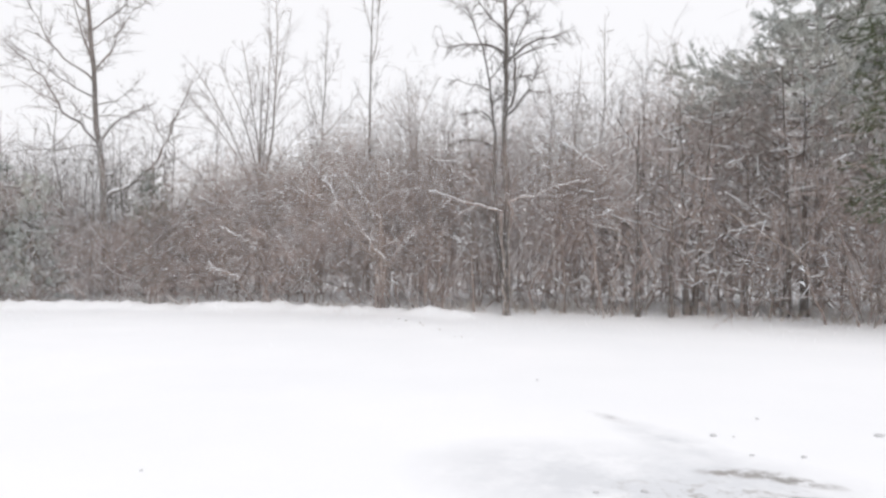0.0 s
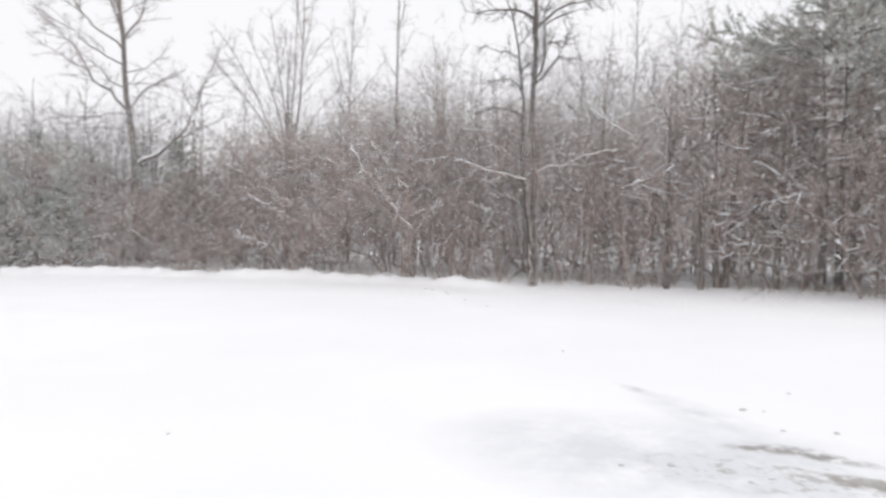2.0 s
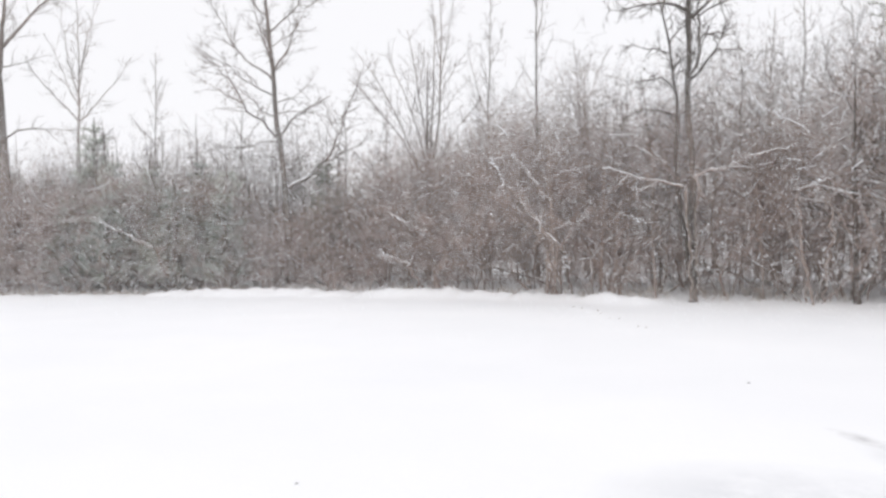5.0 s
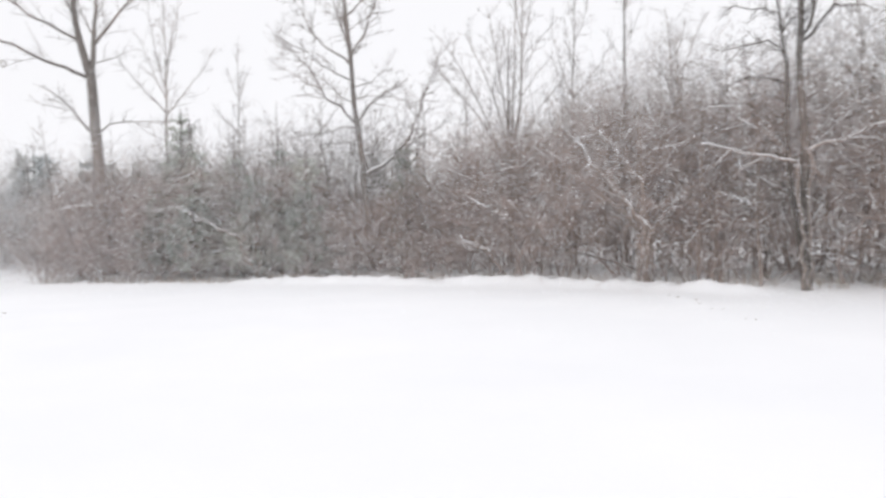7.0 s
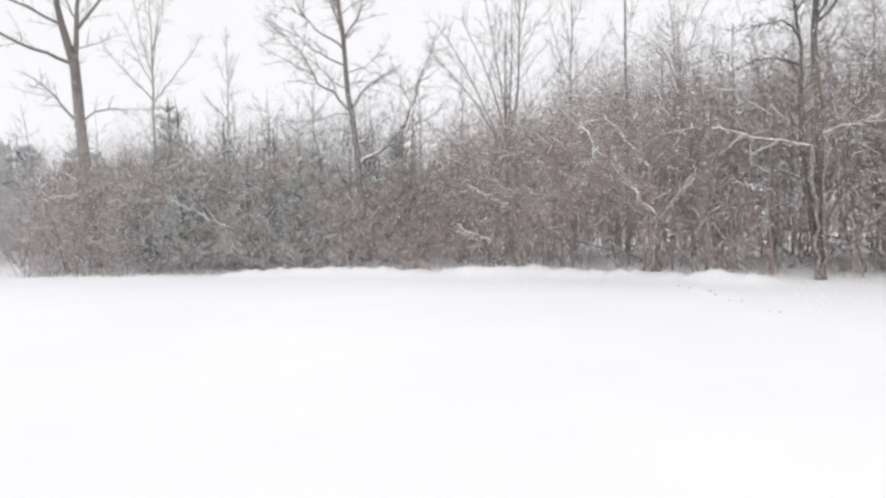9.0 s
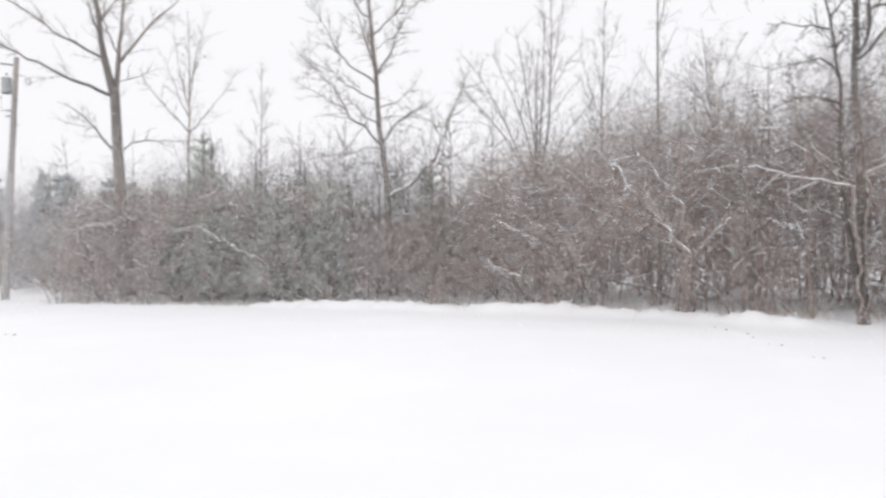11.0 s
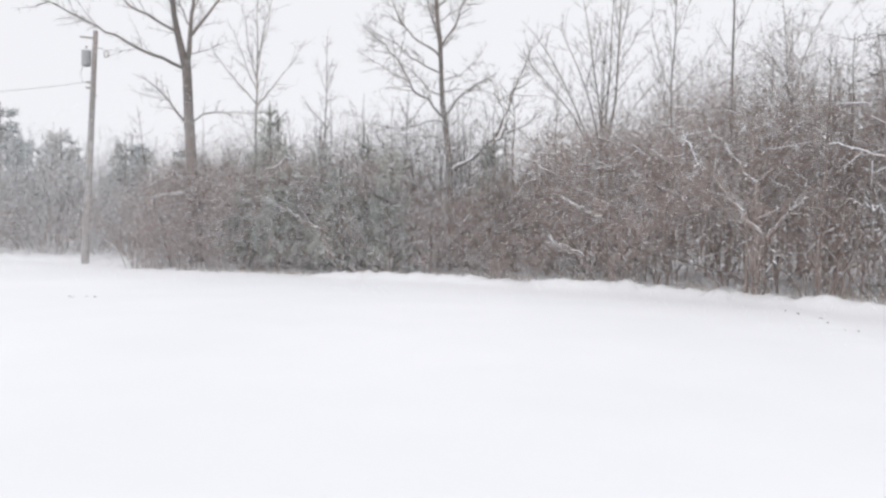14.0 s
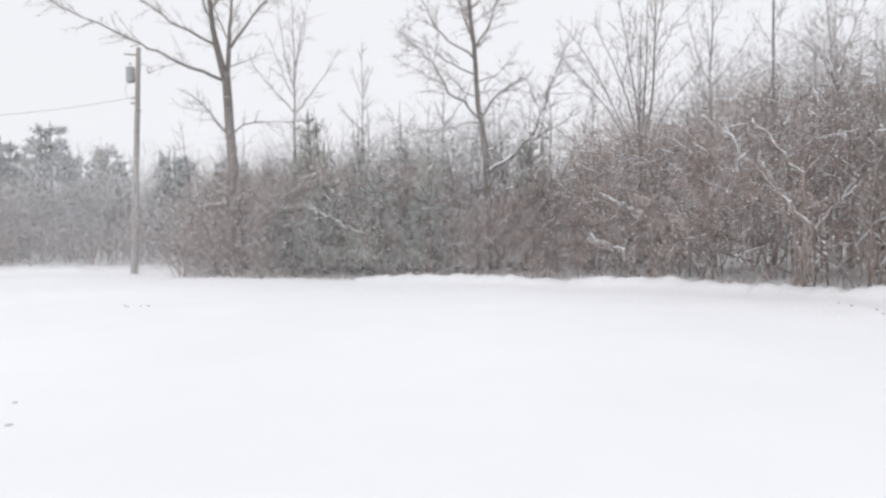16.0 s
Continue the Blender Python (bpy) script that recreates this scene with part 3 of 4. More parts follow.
THIN = "thin bare sapling above the thicket"
for seed, at, height, r0, lean, label, limbs, shoots in (
    (41, (-6.1, 34.4), 13.8, 0.085, 0.004, "tall slender bare tree behind the thicket",
     [(7.9, 180, (66, 72, 78), 3.6, 0.035), (7.8, 0, (48, 53, 57), 3.0, 0.03), (10.3, 5, (72, 75, 80), 2.4, 0.025), (9.0, 175, (70, 76, 82), 2.6, 0.02), (7.0, 185, (60, 70, 80), 3.2, 0.02)], 12),
    (42, (-3.3, 30.3), 15.0, 0.085, 0.0, "slim straight bare tree with a narrow twin crown",
     [(10.2, 0, (80, 86, 90), 4.2, 0.04), (11.5, 180, (76, 82, 86), 2.2, 0.02), (9.0, 5, (60, 66, 72), 1.6, 0.016), (8.2, 182, (55, 60, 66), 1.4, 0.014)], 5),
    (43, (-0.95, 28.6), 9.2, 0.065, -0.07, "bare young tree forking into spread upright twigs",
     [(5.9, 0, (82, 74, 62), 3.6, 0.045), (6.9, 180, (45, 45, 44), 1.8, 0.025), (7.4, 5, (70, 76, 82), 1.8, 0.02), (6.4, 185, (60, 62, 66), 2.0, 0.02)], 7),
    (44, (-23.0, 27.0), 12.6, 0.10, -0.005, "bare young tree with rising candelabra limbs, beside the cottonwood",
     [(7.4, 180, (44, 56, 66), 3.4, 0.04), (7.4, 0, (48, 55, 60), 3.8, 0.045), (8.5, 178, (72, 78, 84), 4.0, 0.045), (8.6, 5, (86, 81, 73), 4.2, 0.045), (8.0, 200, (55, 62, 70), 2.8, 0.03), (9.4, 20, (70, 76, 80), 2.8, 0.03)], 8),
    (45, (-20.5, 28.7), 10.4, 0.06, 0.0, THIN, [(8.2, 0, (70, 72, 76), 1.5, 0.022), (8.1, 180, (68, 72, 76), 1.5, 0.022), (6.6, 180, (40, 45, 60), 1.6, 0.02)], 7),
    (46, (6.6, 29.6), 11.8, 0.06, 0.0, "thin straight bare sapling with short rising twigs", [], 15),
    (47, (-1.35, 32.0), 9.4, 0.05, 0.0, THIN, [(6.0, 180, (60, 66, 72), 2.4, 0.02)], 9),
    (48, (4.8, 29.0), 9.8, 0.05, 0.06, THIN, [(5.6, 180, (58, 61, 64), 3.4, 0.03), (6.2, 0, (64, 72, 80), 2.6, 0.02), (6.6, 178, (70, 74, 80), 2.2, 0.02)], 9),
    (49, (8.0, 29.0), 9.8, 0.05, 0.0, THIN, [], 9),
    (50, (5.7, 30.5), 9.0, 0.05, -0.02, THIN, [(5.8, 182, (62, 70, 76), 2.6, 0.02)], 9),
    (51, (-17.2, 30.5), 8.0, 0.05, 0.0, THIN, [], 9),
    (52, (-10.9, 33.0), 8.5, 0.05, 0.0, THIN, [], 9),
    (53, (-2.2, 31.0), 8.2, 0.05, 0.03, THIN, [(5.6, 0, (64, 70, 76), 2.4, 0.02)], 9),
    (54, (7.4, 29.5), 8.6, 0.04, 0.0, THIN, [], 8),
):
    sapling(seed, at, height, r0, lean, label, limbs, shoots)


# slight young growth standing among and just behind the shrubs
def undergrowth():
    rng = random.Random(64)
    spots = [(-9.6 - 14.0 * (n + rng.random()) / 42, rng.uniform(3.0, 7.5), rng.uniform(0.9, 1.3)) for n in range(42)]
    spots += [(-5.5 + 10.5 * (n + rng.random()) / 16, rng.uniform(3.5, 7.5), rng.uniform(1.0, 1.35)) for n in range(16)]
    spots += [(-42 + 16 * (n + rng.random()) / 14, rng.uniform(2.0, 9.0), rng.uniform(1.0, 1.4)) for n in range(14)]
    masters = []
    for k in range(5):
        limbs = [(0, 5.6 * u, rng.uniform(0, 360), (38, 52, 66), rng.uniform(0.8, 2.0) * (1.3 - u), 0.02) for u in np.linspace(0.3, 0.9, 9)]
        masters.append(build_tree("sapling", THIN, (0.0, 24.0), 5.6, 0.035, rng.uniform(-0.06, 0.06), limbs, 640 + k, M_BARE, r1=0.008, sub=3.8, twig=4.6,
                                  crook=0.06, gnarl=0.16, snow=0.03, sub_len=0.3, sub_r=0.013, twig_r=0.010, crown_from=0.3))
    for k, m in enumerate(masters):
        mine = [(x, edge_y(x) + depth, size) for x, depth, size in spots[k::5]]
        spread_copies(m, THIN, "tree", "saplings", [(x, y, ground_z(x, y), rng.uniform(0, 360), size) for x, y, size in mine])


undergrowth()


# the screen of far woods whose tops show over the thicket
def far_woods():
    rng = random.Random(61)
    lines = []
    for _ in range(660):
        x = rng.uniform(-62, 22)
        y = edge_y(x) + rng.uniform(9, 20)
        h = (tall(x) + 2.2) * rng.uniform(0.7, 1.3)
        stem = wander(rng, (x, y, 0), (rng.gauss(0, 0.05), rng.gauss(0, 0.05), 1), h, 0.045, 0.008, 6, 0.05, 0.03)
        lines.append(stem)
        kids = sprout(rng, stem, 2.6, 1.6, 0.016, 38, 3, 0.14, 0.08, 0.25, 0.4, 0.007)
        lines += kids
        for k in kids:
            lines += sprout(rng, k, 2.8, 0.8, 0.012, 38, 1, 0.1, 0.05, 0.1, 0.3, 0.006)
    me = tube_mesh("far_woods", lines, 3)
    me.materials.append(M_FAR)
    tagged(new("far_woods", me), "distant bare snow-dusted woods, coloured pale for haze", "woods", kind="stuff")


far_woods()


# ---- evergreens ----
def needles(rng, line, per_m, length, r, spread, start=0.1):
    """Short stiff needles in sprays along a twig."""
    out = []
    total = (Vector(line[-1][0]) - Vector(line[0][0])).length
    for _ in range(int(total * per_m)):
        u = start + (1 - start) * rng.random()
        p, d, _ = along(line, min(u, 0.99))
        q = aside(rng, d, spread)
        tip = p + q * length * rng.uniform(0.6, 1.2)
        out.append([(tuple(p), r), (tuple(tip), r * 0.35)])
    return out


def build_conifer(name, label, at, height, r0, reach, low, whorls, seed, foliage, droop, per_m=26, needle=0.16, needle_r=0.009, arms=5, rise=10, lean=0.0, bushy=5.0, plumes=()):
    """reach(u): the length of branches at the fraction u of the height."""
    rng = random.Random(seed)
    root = tagged(empty(name), label, "conifer")
    trunk = trunk_line(rng, at, height, r0, 0.03, lean, 14, 0.02)
    part("trunk", tube_mesh("trunk", [trunk], 9), M_GREY, root)
    bare, green = [], []
    wanted = list(plumes)
    for w in range(whorls):
        u = low + (0.98 - low) * (w + rng.uniform(-0.3, 0.3)) / whorls
        z = trunk[0][0][2] + height * max(u, 0.02)
        for a in range(arms):
            wanted.append((z, 360 * (a + rng.random() * 0.8) / arms + w * 47, rise, reach(u) * rng.uniform(0.7, 1.1)))
    for z, side, tilt, length in wanted:
        if length < 0.25:
            continue
        p, br = point_at(trunk, z)
        limb = wander(rng, p, aimed(at, side, tilt), length, min(0.05, br * 0.6), 0.01, 7, 0.07, droop)
        part("branch", tube_mesh("branch", [limb], 4), M_GREY, root)
        subs = sprout(rng, limb, bushy, 0.30 * length + 0.3, 0.010, 50, 3, 0.12, droop * 0.4, 0.22, 0.45)
        bare += subs
        for s in subs + [limb]:
            green += needles(rng, s, per_m, needle, needle_r, 48, 0.3 if s is limb else 0.05)
    stuff("crown", tube_mesh("crown", bare, 3), M_GREY, root)
    stuff("needles", tube_mesh("needles", green, 3, smooth=False), foliage, root, "needle sprays holding snow")
    return settle(root, at[0], at[1], ground_z(at[0], at[1]))


build_conifer("pine", "large grey-green pine with layered snowy branches", (12.6, 24.2), 17.0, 0.22,
              lambda u: float(np.interp(u, [0.2, 0.35, 0.44, 0.48, 0.53, 0.6, 0.7, 1.0], [4.0, 4.7, 4.3, 2.9, 2.0, 1.9, 1.8, 0.3])), 0.24, 21, 71, M_NEEDLE, 0.012, 46, 0.19, 0.017, 5, 4, 0.0, 7.0,
              [(7.2, 180, 5, 5.2), (7.0, 200, 4, 5.0), (7.7, 165, 5, 4.8), (8.1, 185, 2, 3.2), (9.2, 175, 6, 2.1), (6.3, 190, 2, 4.8), (9.8, 180, 8, 2.0), (6.8, 215, 4, 4.8), (6.0, 172, 0, 4.2), (5.4, 185, 0, 4.0)]
              + [(7.4 + 0.36 * k, side, 5, 3.6 - 0.12 * k) for k, side in enumerate((0, 300, 40, 330, 270, 15, 315, -20, 290, 30, 0, 330))])
build_conifer("pine", "grey-green pine standing behind another pine", (17.0, 26.0), 15.0, 0.20,
              lambda u: 5.0 * (1 - u) ** 0.7 + 0.4, 0.2, 9, 72, M_NEEDLE, 0.015, 20, 0.30, 0.030, 6, 8)
build_conifer("spruce", "dark green spruce with drooping snow-flecked branches", (10.95, 17.0), 11.0, 0.13,
              lambda u: 1.75 * (1 - u) ** 0.35 + 0.1, 0.28, 16, 73, M_SPRUCE, -0.05, 90, 0.09, 0.008, 7, 0)


def cedar(seed, at, height, width, label, group=""):
    c = build_conifer("cedar", label, at, height, 0.08, lambda u: width * (1 - u) ** 0.8 + 0.12, 0.08, max(8, int(height * 2.3)), seed, M_CEDAR, 0.06, 40, 0.17, 0.016, 6, 28)
    return tagged(c, category="cedar", group=group)


for seed, at, height, width in (
    (81, (-22.3, 27.2), 7.3, 2.1), (82, (-20.6, 26.4), 5.6, 1.6), (83, (-18.4, 25.8), 5.2, 1.7), (84, (-16.6, 26.6), 5.4, 1.5),
    (85, (-25.6, 28.0), 5.4, 1.4), (86, (-15.2, 26.0), 5.0, 1.6), (87, (-11.4, 27.6), 5.2, 1.5), (88, (-27.5, 28.0), 5.2, 1.5),
    (89, (-19.4, 24.9), 4.4, 1.3), (90, (-17.0, 25.0), 4.2, 1.3), (97, (-18.7, 23.7), 4.1, 1.4), (98, (-16.3, 24.5), 4.3, 1.5), (99, (-14.3, 24.8), 4.0, 1.4), (101, (-20.4, 23.6), 4.0, 1.2),
):
    cedar(seed, at, height, width, "frosted green cedar half hidden among shrubs", "cedars in the thicket")
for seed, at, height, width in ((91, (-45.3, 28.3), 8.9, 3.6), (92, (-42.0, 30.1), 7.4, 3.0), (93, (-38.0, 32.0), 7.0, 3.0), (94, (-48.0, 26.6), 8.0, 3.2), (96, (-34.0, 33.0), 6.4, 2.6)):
    tagged(build_conifer("pine", "distant snowy pine above the brushwood, coloured pale for haze", at, height, 0.12, lambda u: width * (1 - u) ** 0.7 + 0.25, 0.08, 11, seed, M_FARPINE, 0.02, 16, 0.40, 0.055, 7, 8, 0.0, 7.0), category="conifer", group="far pines")


# ---- snow-laden dead limbs that cross the thicket ----
def dead_limb(label, foot, elbow, tip, r, seed, forks):
    rng = random.Random(seed)
    root = tagged(empty("dead_branch"), label, "branch")

    def bent(a, b, ra, rb, n=12, j=0.045):
        a, b = Vector(a), Vector(b)
        return [(tuple(a.lerp(b, i / n) + Vector((rng.gauss(0, j), rng.gauss(0, j), rng.gauss(0, j))) * (0 < i < n)), ra + (rb - ra) * i / n) for i in range(n + 1)]

    low, high = bent(foot, elbow, r, r * 0.8), bent(elbow, tip, r * 0.8, 0.008)
    part("stem", tube_mesh("stem", [low], 6), M_STEM, root)
    part("limb", tube_mesh("limb", [high], 6), M_STEM, root)
    kids = []
    for _ in range(forks):
        p, d, rad = along(high, rng.uniform(0.15, 0.9))
        kids.append(wander(rng, p, aside(rng, d, 38), rng.uniform(0.5, 1.3), rad * 0.7, 0.006, 5, 0.15, 0.02))
    stuff("crown", tube_mesh("crown", kids, 4), M_STEM, root)
    stuff("snow", tube_mesh("snow", on_top(rng, [high[k:k + 4] for k in (0, 3, 6, 9)], 0.92, 1.0, 0.017, 0.97) + on_top(rng, kids, 0.7, 0.8, 0.011, 0.93), 5), M_CLUMP, root, "white snow along the limb")
    return settle(root, *foot)


LEANING = "snow-covered dead branch leaning through the thicket"
ARCHING = "arching branch with a line of snow"
LOW = "low snowy branch sagging over the field edge"
for n, (label, foot, elbow, tip, r, forks) in enumerate((
    (LEANING, (-1.95, 22.4, 0.1), (-1.75, 21.5, 1.63), (-3.65, 21.4, 4.05), 0.05, 10),
    (LEANING, (-2.0, 22.5, 0.2), (-1.9, 21.5, 2.9), (-3.0, 21.5, 4.3), 0.035, 4),
    ("snow-covered forked dead branch in the thicket", (-1.8, 22.5, 0.1), (-1.65, 21.5, 1.62), (-0.85, 21.5, 2.55), 0.04, 3),
    (ARCHING, (1.75, 21.0, 0.1), (1.65, 20.7, 3.08), (-0.45, 20.7, 3.66), 0.04, 3),
    (ARCHING, (1.95, 21.0, 0.1), (1.85, 20.7, 3.36), (4.05, 20.4, 4.0), 0.035, 6),
    (ARCHING, (-0.2, 22.2, 0.1), (-0.05, 21.2, 2.45), (0.65, 21.0, 2.15), 0.03, 2),
    (LOW, (9.3, 20.6, 0.1), (9.1, 19.9, 2.78), (7.7, 19.8, 3.6), 0.035, 5),
    (LOW, (9.4, 20.8, 0.1), (9.4, 20.0, 2.75), (8.2, 19.8, 2.7), 0.03, 4),
    (LOW, (8.8, 20.8, 0.1), (8.65, 19.9, 2.58), (7.0, 19.8, 2.5), 0.03, 6),
    (LOW, (7.6, 20.7, 0.1), (7.4, 19.9, 2.0), (6.5, 19.8, 1.95), 0.03, 4),
    (LOW, (8.7, 20.9, 0.1), (8.5, 20.2, 1.3), (7.0, 20.0, 1.4), 0.035, 8),
    (LOW, (9.6, 20.9, 0.1), (9.4, 20.2, 1.5), (8.0, 20.0, 1.75), 0.03, 6),
    (LEANING, (4.9, 20.8, 0.1), (4.85, 20.0, 2.4), (4.4, 19.9, 3.05), 0.035, 4),
    (LEANING, (4.5, 20.8, 0.1), (4.1, 20.0, 2.85), (5.5, 19.9, 3.5), 0.03, 5),
    (LEANING, (-6.4, 24.0, 0.1), (-6.4, 22.4, 1.07), (-7.4, 22.3, 1.55), 0.04, 3),
    (LEANING, (-5.9, 24.2, 0.1), (-5.95, 22.6, 2.1), (-7.0, 22.4, 2.65), 0.03, 4),
    (LEANING, (-16.2, 24.4, 0.1), (-15.9, 22.6, 1.75), (-18.2, 22.3, 2.8), 0.035, 5),
    ("upright broken branch holding snow", (-23.6, 22.9, 0.1), (-23.6, 22.0, 2.85), (-23.8, 22.0, 3.95), 0.045, 2),
    (LEANING, (-23.4, 22.9, 0.1), (-23.5, 21.9, 2.9), (-21.7, 21.8, 3.0), 0.03, 3),
)):
    dead_limb(label, foot, elbow, tip, r, n + 1, forks)


# dark trunks standing at the field edge
def edge_trunk(seed, at, height, r, lean, material):
    rng = random.Random(seed)
    limbs = [(0, height * u, rng.uniform(0, 360), (20, 35, 45), height * 0.26, 0.03) for u in (0.35, 0.45, 0.55, 0.65, 0.75, 0.85, 0.92)]
    tagged(build_tree("young_tree", "slim bare young tree at the snowy field edge", at, height, r, lean, limbs, seed, material, r1=0.012, sub=3.6, twig=5.0, snow=0.12, crown_from=0.25), group="edge trunks")


for seed, at, height, r, lean in (
    (301, (7.1, 21.0), 6.4, 0.11, -0.02), (302, (7.25, 21.05), 6.2, 0.10, 0.10), (303, (9.75, 20.7), 7.2, 0.12, 0.0), (304, (10.3, 20.7), 7.4, 0.13, 0.0),
    (305, (6.45, 20.5), 5.6, 0.07, 0.0), (306, (5.56, 20.6), 5.6, 0.08, 0.0), (307, (-2.2, 23.2), 5.0, 0.05, 0.02), (308, (0.9, 21.8), 4.8, 0.04, -0.03),
    (309, (-0.6, 22.3), 4.8, 0.04, 0.02), (310, (3.6, 21.4), 4.8, 0.045, 0.0), (311, (12.6, 20.0), 6.6, 0.08, 0.01), (312, (8.75, 20.8), 4.6, 0.05, 0.0),
    (313, (-1.85, 22.7), 4.6, 0.055, 0.0),
):
    edge_trunk(seed, at, height, r, lean, M_DARK if at[0] > 5 else M_STEM)


# ---- the utility pole ----
def build_pole():
    x, y = -30.2, 23.65
    z = ground_z(x, y)
    top = 10.75
    lean = 0.033
    right = beside((x, y), 0)
    root = tagged(empty("utility_pole"), "weathered grey wooden utility pole with a small transformer", "utility pole")

    def on(h, side=0.0, out=0.0):
        return Vector((x, y, h)) + right * (lean * (h - z) + side) + beside((x, y), 90) * out

    part("post", tube_mesh("post", [[(tuple(on(h)), 0.165 - 0.006 * (h - z)) for h in np.linspace(z - 0.3, top, 9)]], 14), M_POLE, root)
    part("crossarm", tube_mesh("crossarm", [[(tuple(on(top - 0.35, -0.62)), 0.045), (tuple(on(top - 0.35, 0.1)), 0.045)]], 6), M_POLE, root)
    can = on(9.45, -0.33)
    tank = [(can.x, can.y, can.z + dz) for dz in (-0.36, -0.33, 0.30, 0.33, 0.36)]
    body = part("transformer", tube_mesh("transformer", [[(p, r) for p, r in zip(tank, (0.16, 0.20, 0.20, 0.215, 0.12))]], 16, smooth=False), M_METAL, root, "grey steel transformer can")
    part("bushing", tube_mesh("bushing", [[((can.x, can.y, can.z + 0.36), 0.05), ((can.x, can.y, can.z + 0.46), 0.035), ((can.x, can.y, can.z + 0.56), 0.045)]], 8), M_PORC, body)
    part("snow_cap", tube_mesh("snow_cap", [[((can.x, can.y, can.z + 0.33), 0.2), ((can.x, can.y, can.z + 0.40), 0.15), ((can.x, can.y, can.z + 0.43), 0.04)]], 10), M_CLUMP, body)
    part("bracket", tube_mesh("bracket", [[(tuple(on(9.2, -0.2)), 0.03), (tuple(on(9.2, 0.0)), 0.03)]], 6), M_METAL, root)
    ring = [on(9.75, 0.48 + 0.09 * math.cos(a), 0) + Vector((0, 0, 0.15 * math.sin(a))) for a in np.linspace(0, 2 * math.pi, 13)]
    part("cutout_bracket", tube_mesh("cutout_bracket", [[(tuple(on(10.0, 0.05)), 0.02), (tuple(on(9.95, 0.36)), 0.02)]], 5), M_METAL, root)
    part("cutout", tube_mesh("cutout", [[(tuple(p), 0.026) for p in ring]], 6), M_PORC, root, "grey ring-shaped cutout switch")
    for h in (8.35, 8.1):
        part("insulator", tube_mesh("insulator", [[(tuple(on(h, -0.1)), 0.03), (tuple(on(h, -0.22)), 0.05), (tuple(on(h, -0.30)), 0.03)]], 8), M_PORC, root)
    part("step_bolt", tube_mesh("step_bolt", [[(tuple(on(7.75, 0.05)), 0.03), (tuple(on(7.75, 0.2)), 0.03)]], 6), M_METAL, root)
    drop = [on(9.1, -0.42) + Vector((0, 0, -0.8 * u)) - right * 0.12 * math.sin(math.pi * u) for u in np.linspace(0, 1, 8)]
    part("lead", tube_mesh("lead", [[(tuple(p), 0.012) for p in drop]], 4), M_WIRE, root)
    a, b = on(8.35, -0.30), Vector((-41.2, 6.0, 7.6))
    span = [a.lerp(b, u) - Vector((0, 0, 1.33 * 4 * u * (1 - u))) for u in np.linspace(0, 1, 20)]
    part("service_cable", tube_mesh("service_cable", [[(tuple(p), 0.011) for p in span]], 5), M_WIRE, root, "thin cable sagging away from the pole")
    settle(root, x, y, z)


build_pole()


# ---- dry grass along the field edge ----
def grass(seed, count, xlo, xhi, dlo, dhi, height):
    rng = random.Random(seed)
    lines = []
    for _ in range(count):
        x = rng.uniform(xlo, xhi)
        if noise.noise((x * 0.9, 3.0, 0)) < -0.12 or 6.8 < x < 10.4 and rng.random() < 0.4:
            continue
        y = edge_y(x) + rng.uniform(dlo, dhi)
        z = ground_z(x, y) - 0.03
        lines.append(wander(rng, (x, y, z), (rng.gauss(0, 0.3), rng.gauss(0, 0.3), 1), height * rng.uniform(0.4, 1.2), 0.007, 0.003, 2, 0.18, -0.06))
    me = tube_mesh("grass", lines, 3)
    me.materials.append(M_GRASS)
    tagged(new("grass", me), "dry tan grass poking through snow at the field edge", "grass", kind="stuff")


grass(401, 1300, -1.0, 15.0, 0.3, 2.4, 0.5)
grass(402, 1600, -25.5, -1.0, 0.0, 1.2, 0.36)


# ---- litter on the snow ----
def clod(seed, at, size, label, category, material):
    rng = random.Random(seed)
    bm = bmesh.new()
    bmesh.ops.create_icosphere(bm, subdivisions=2, radius=size)
    for v in bm.verts:
        k = 1 + 0.45 * noise.noise(v.co * (3 / size) + Vector((seed, 0, 0)))
        v.co = Vector((v.co.x * k * 1.5, v.co.y * k, v.co.z * k * 0.55))
    ob = tagged(part(category.replace(" ", "_"), bm, material), label, category)
    ob.location = (at[0], at[1], ground_z(*at) + size * 0.2)
    ob.rotation_euler = (0, 0, rng.uniform(0, 6))


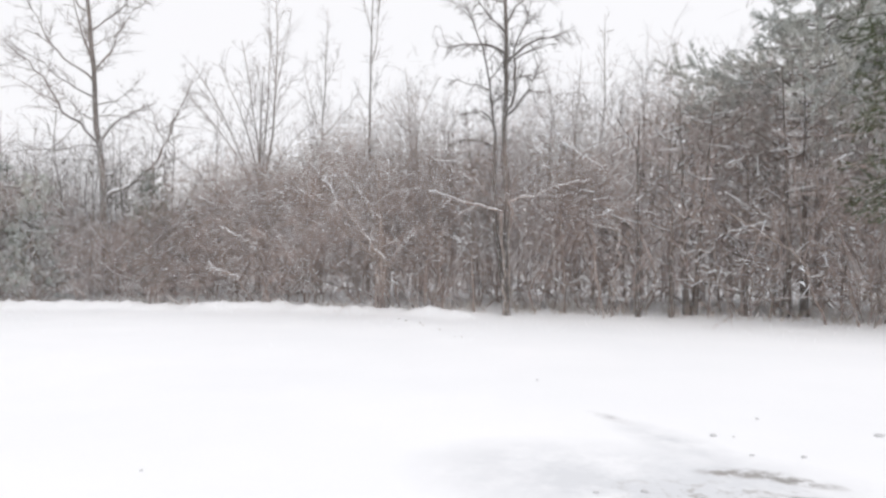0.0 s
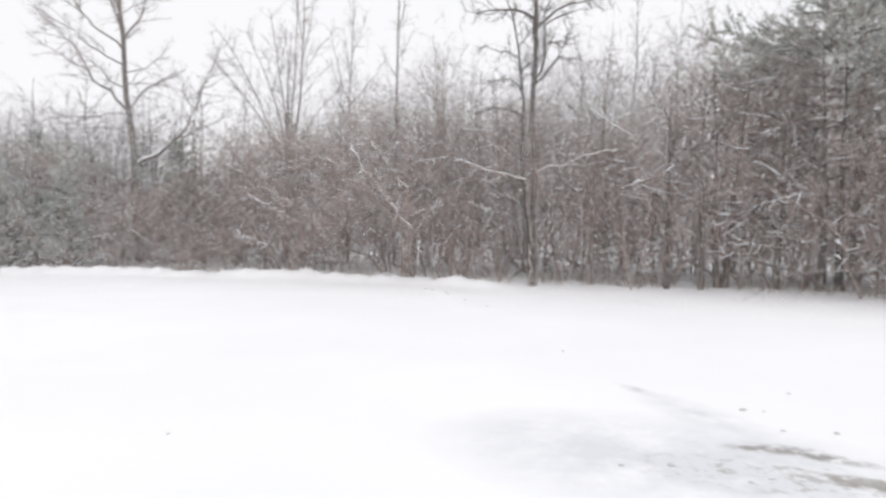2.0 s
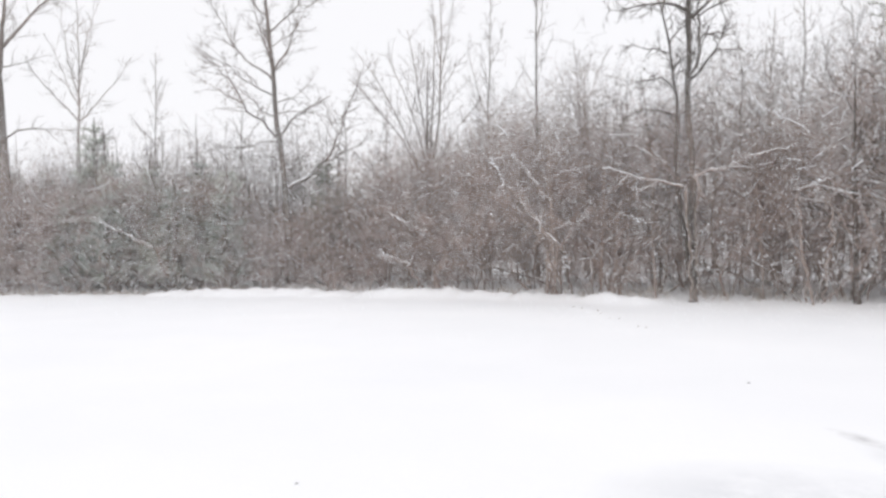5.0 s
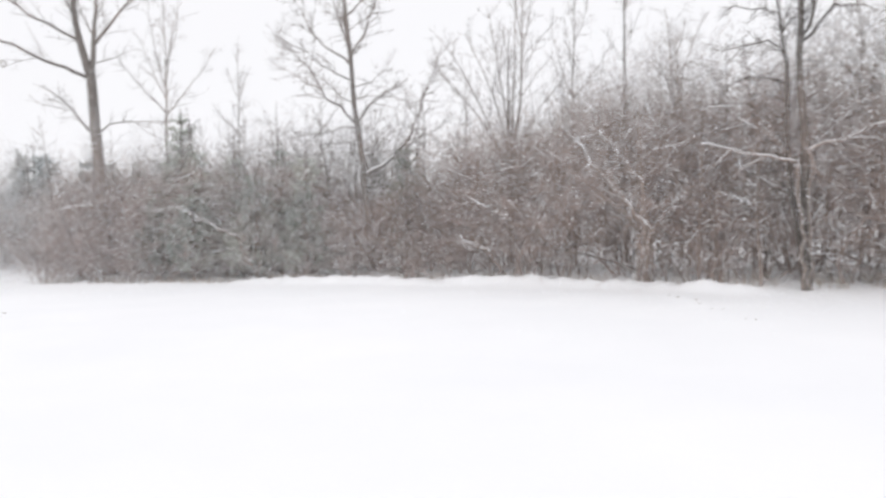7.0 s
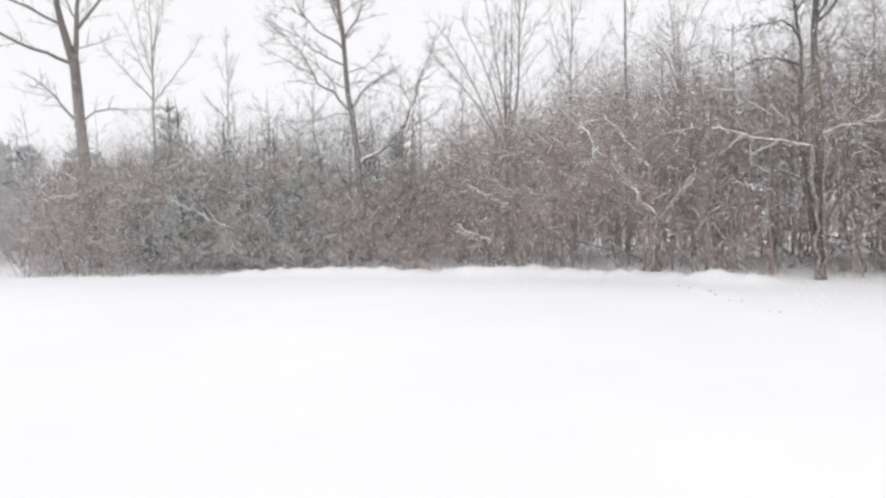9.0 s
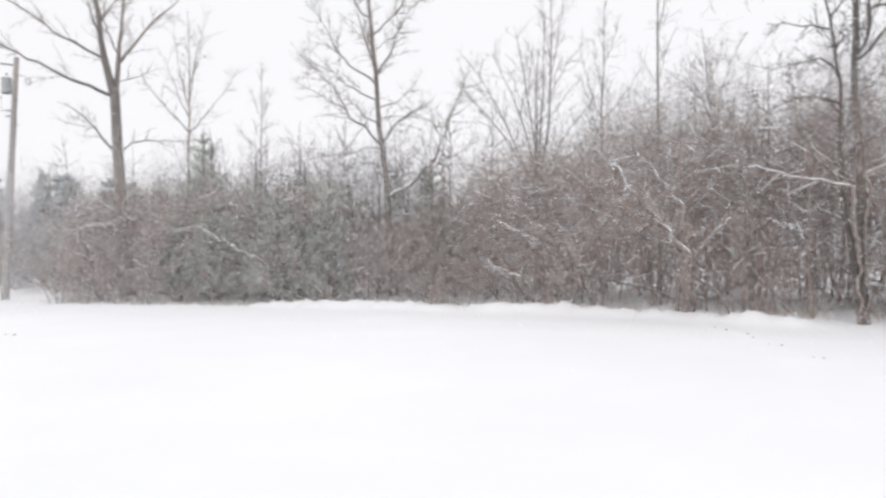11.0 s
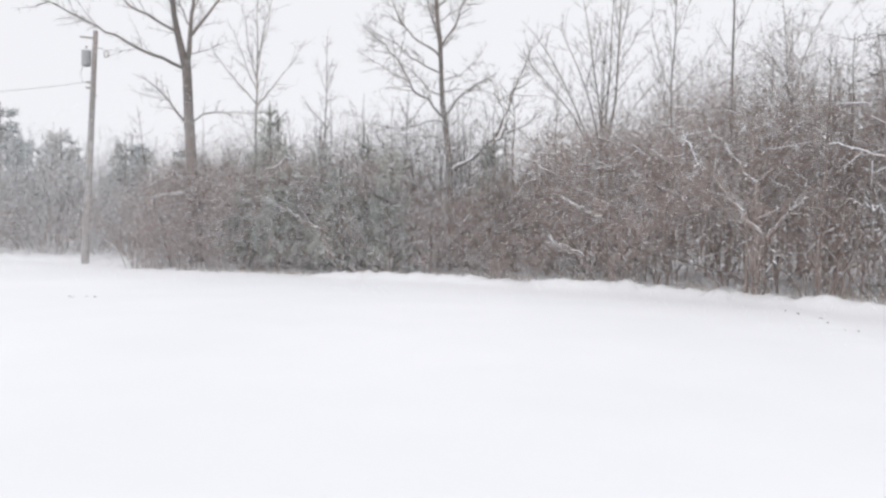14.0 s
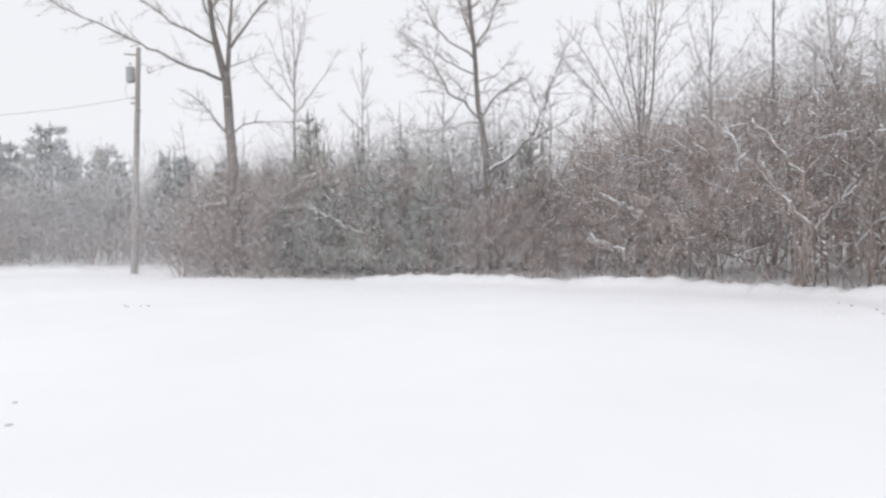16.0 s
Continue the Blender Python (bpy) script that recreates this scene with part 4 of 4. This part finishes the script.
M_LEAF = plain("dead_leaf", (0.20, 0.16, 0.12), 0.8)
M_CLOD = plain("grey_snow_clod", (0.60, 0.60, 0.61), 0.9)
for n, (at, size) in enumerate((((-2.07, 5.99), 0.022), ((2.44, 7.12), 0.045), ((3.9, 7.14), 0.05), ((2.86, 6.41), 0.035), ((1.40, 5.6), 0.03), ((2.6, 7.08), 0.02), ((3.13, 7.8), 0.028), ((2.49, 6.47), 0.024), ((1.08, 5.58), 0.024), ((1.28, 10.0), 0.03), ((-6.76, 6.31), 0.035), ((-7.5, 6.73), 0.03))):
    clod(500 + n, at, size * 0.6, "small grey clod of dirty snow on the field", "snow clod", M_CLOD)
crumbs = random.Random(520)
for n in range(9):
    u = crumbs.random() ** 0.8
    x, y = -1.3 + 1.5 * u + crumbs.gauss(0, 0.12), 20.6 - 5.8 * u + crumbs.gauss(0, 0.15)
    clod(520 + n, (x, y), crumbs.uniform(0.007, 0.02), "dark crumb of earth in a trodden snow ridge", "earth crumb", M_LEAF)
for n in range(4):
    clod(540 + n, (-15.2 + crumbs.gauss(0, 0.3), 13.5 + crumbs.gauss(0, 0.2)), crumbs.uniform(0.012, 0.025), "dark crumb of earth on the snowy field", "earth crumb", M_LEAF)


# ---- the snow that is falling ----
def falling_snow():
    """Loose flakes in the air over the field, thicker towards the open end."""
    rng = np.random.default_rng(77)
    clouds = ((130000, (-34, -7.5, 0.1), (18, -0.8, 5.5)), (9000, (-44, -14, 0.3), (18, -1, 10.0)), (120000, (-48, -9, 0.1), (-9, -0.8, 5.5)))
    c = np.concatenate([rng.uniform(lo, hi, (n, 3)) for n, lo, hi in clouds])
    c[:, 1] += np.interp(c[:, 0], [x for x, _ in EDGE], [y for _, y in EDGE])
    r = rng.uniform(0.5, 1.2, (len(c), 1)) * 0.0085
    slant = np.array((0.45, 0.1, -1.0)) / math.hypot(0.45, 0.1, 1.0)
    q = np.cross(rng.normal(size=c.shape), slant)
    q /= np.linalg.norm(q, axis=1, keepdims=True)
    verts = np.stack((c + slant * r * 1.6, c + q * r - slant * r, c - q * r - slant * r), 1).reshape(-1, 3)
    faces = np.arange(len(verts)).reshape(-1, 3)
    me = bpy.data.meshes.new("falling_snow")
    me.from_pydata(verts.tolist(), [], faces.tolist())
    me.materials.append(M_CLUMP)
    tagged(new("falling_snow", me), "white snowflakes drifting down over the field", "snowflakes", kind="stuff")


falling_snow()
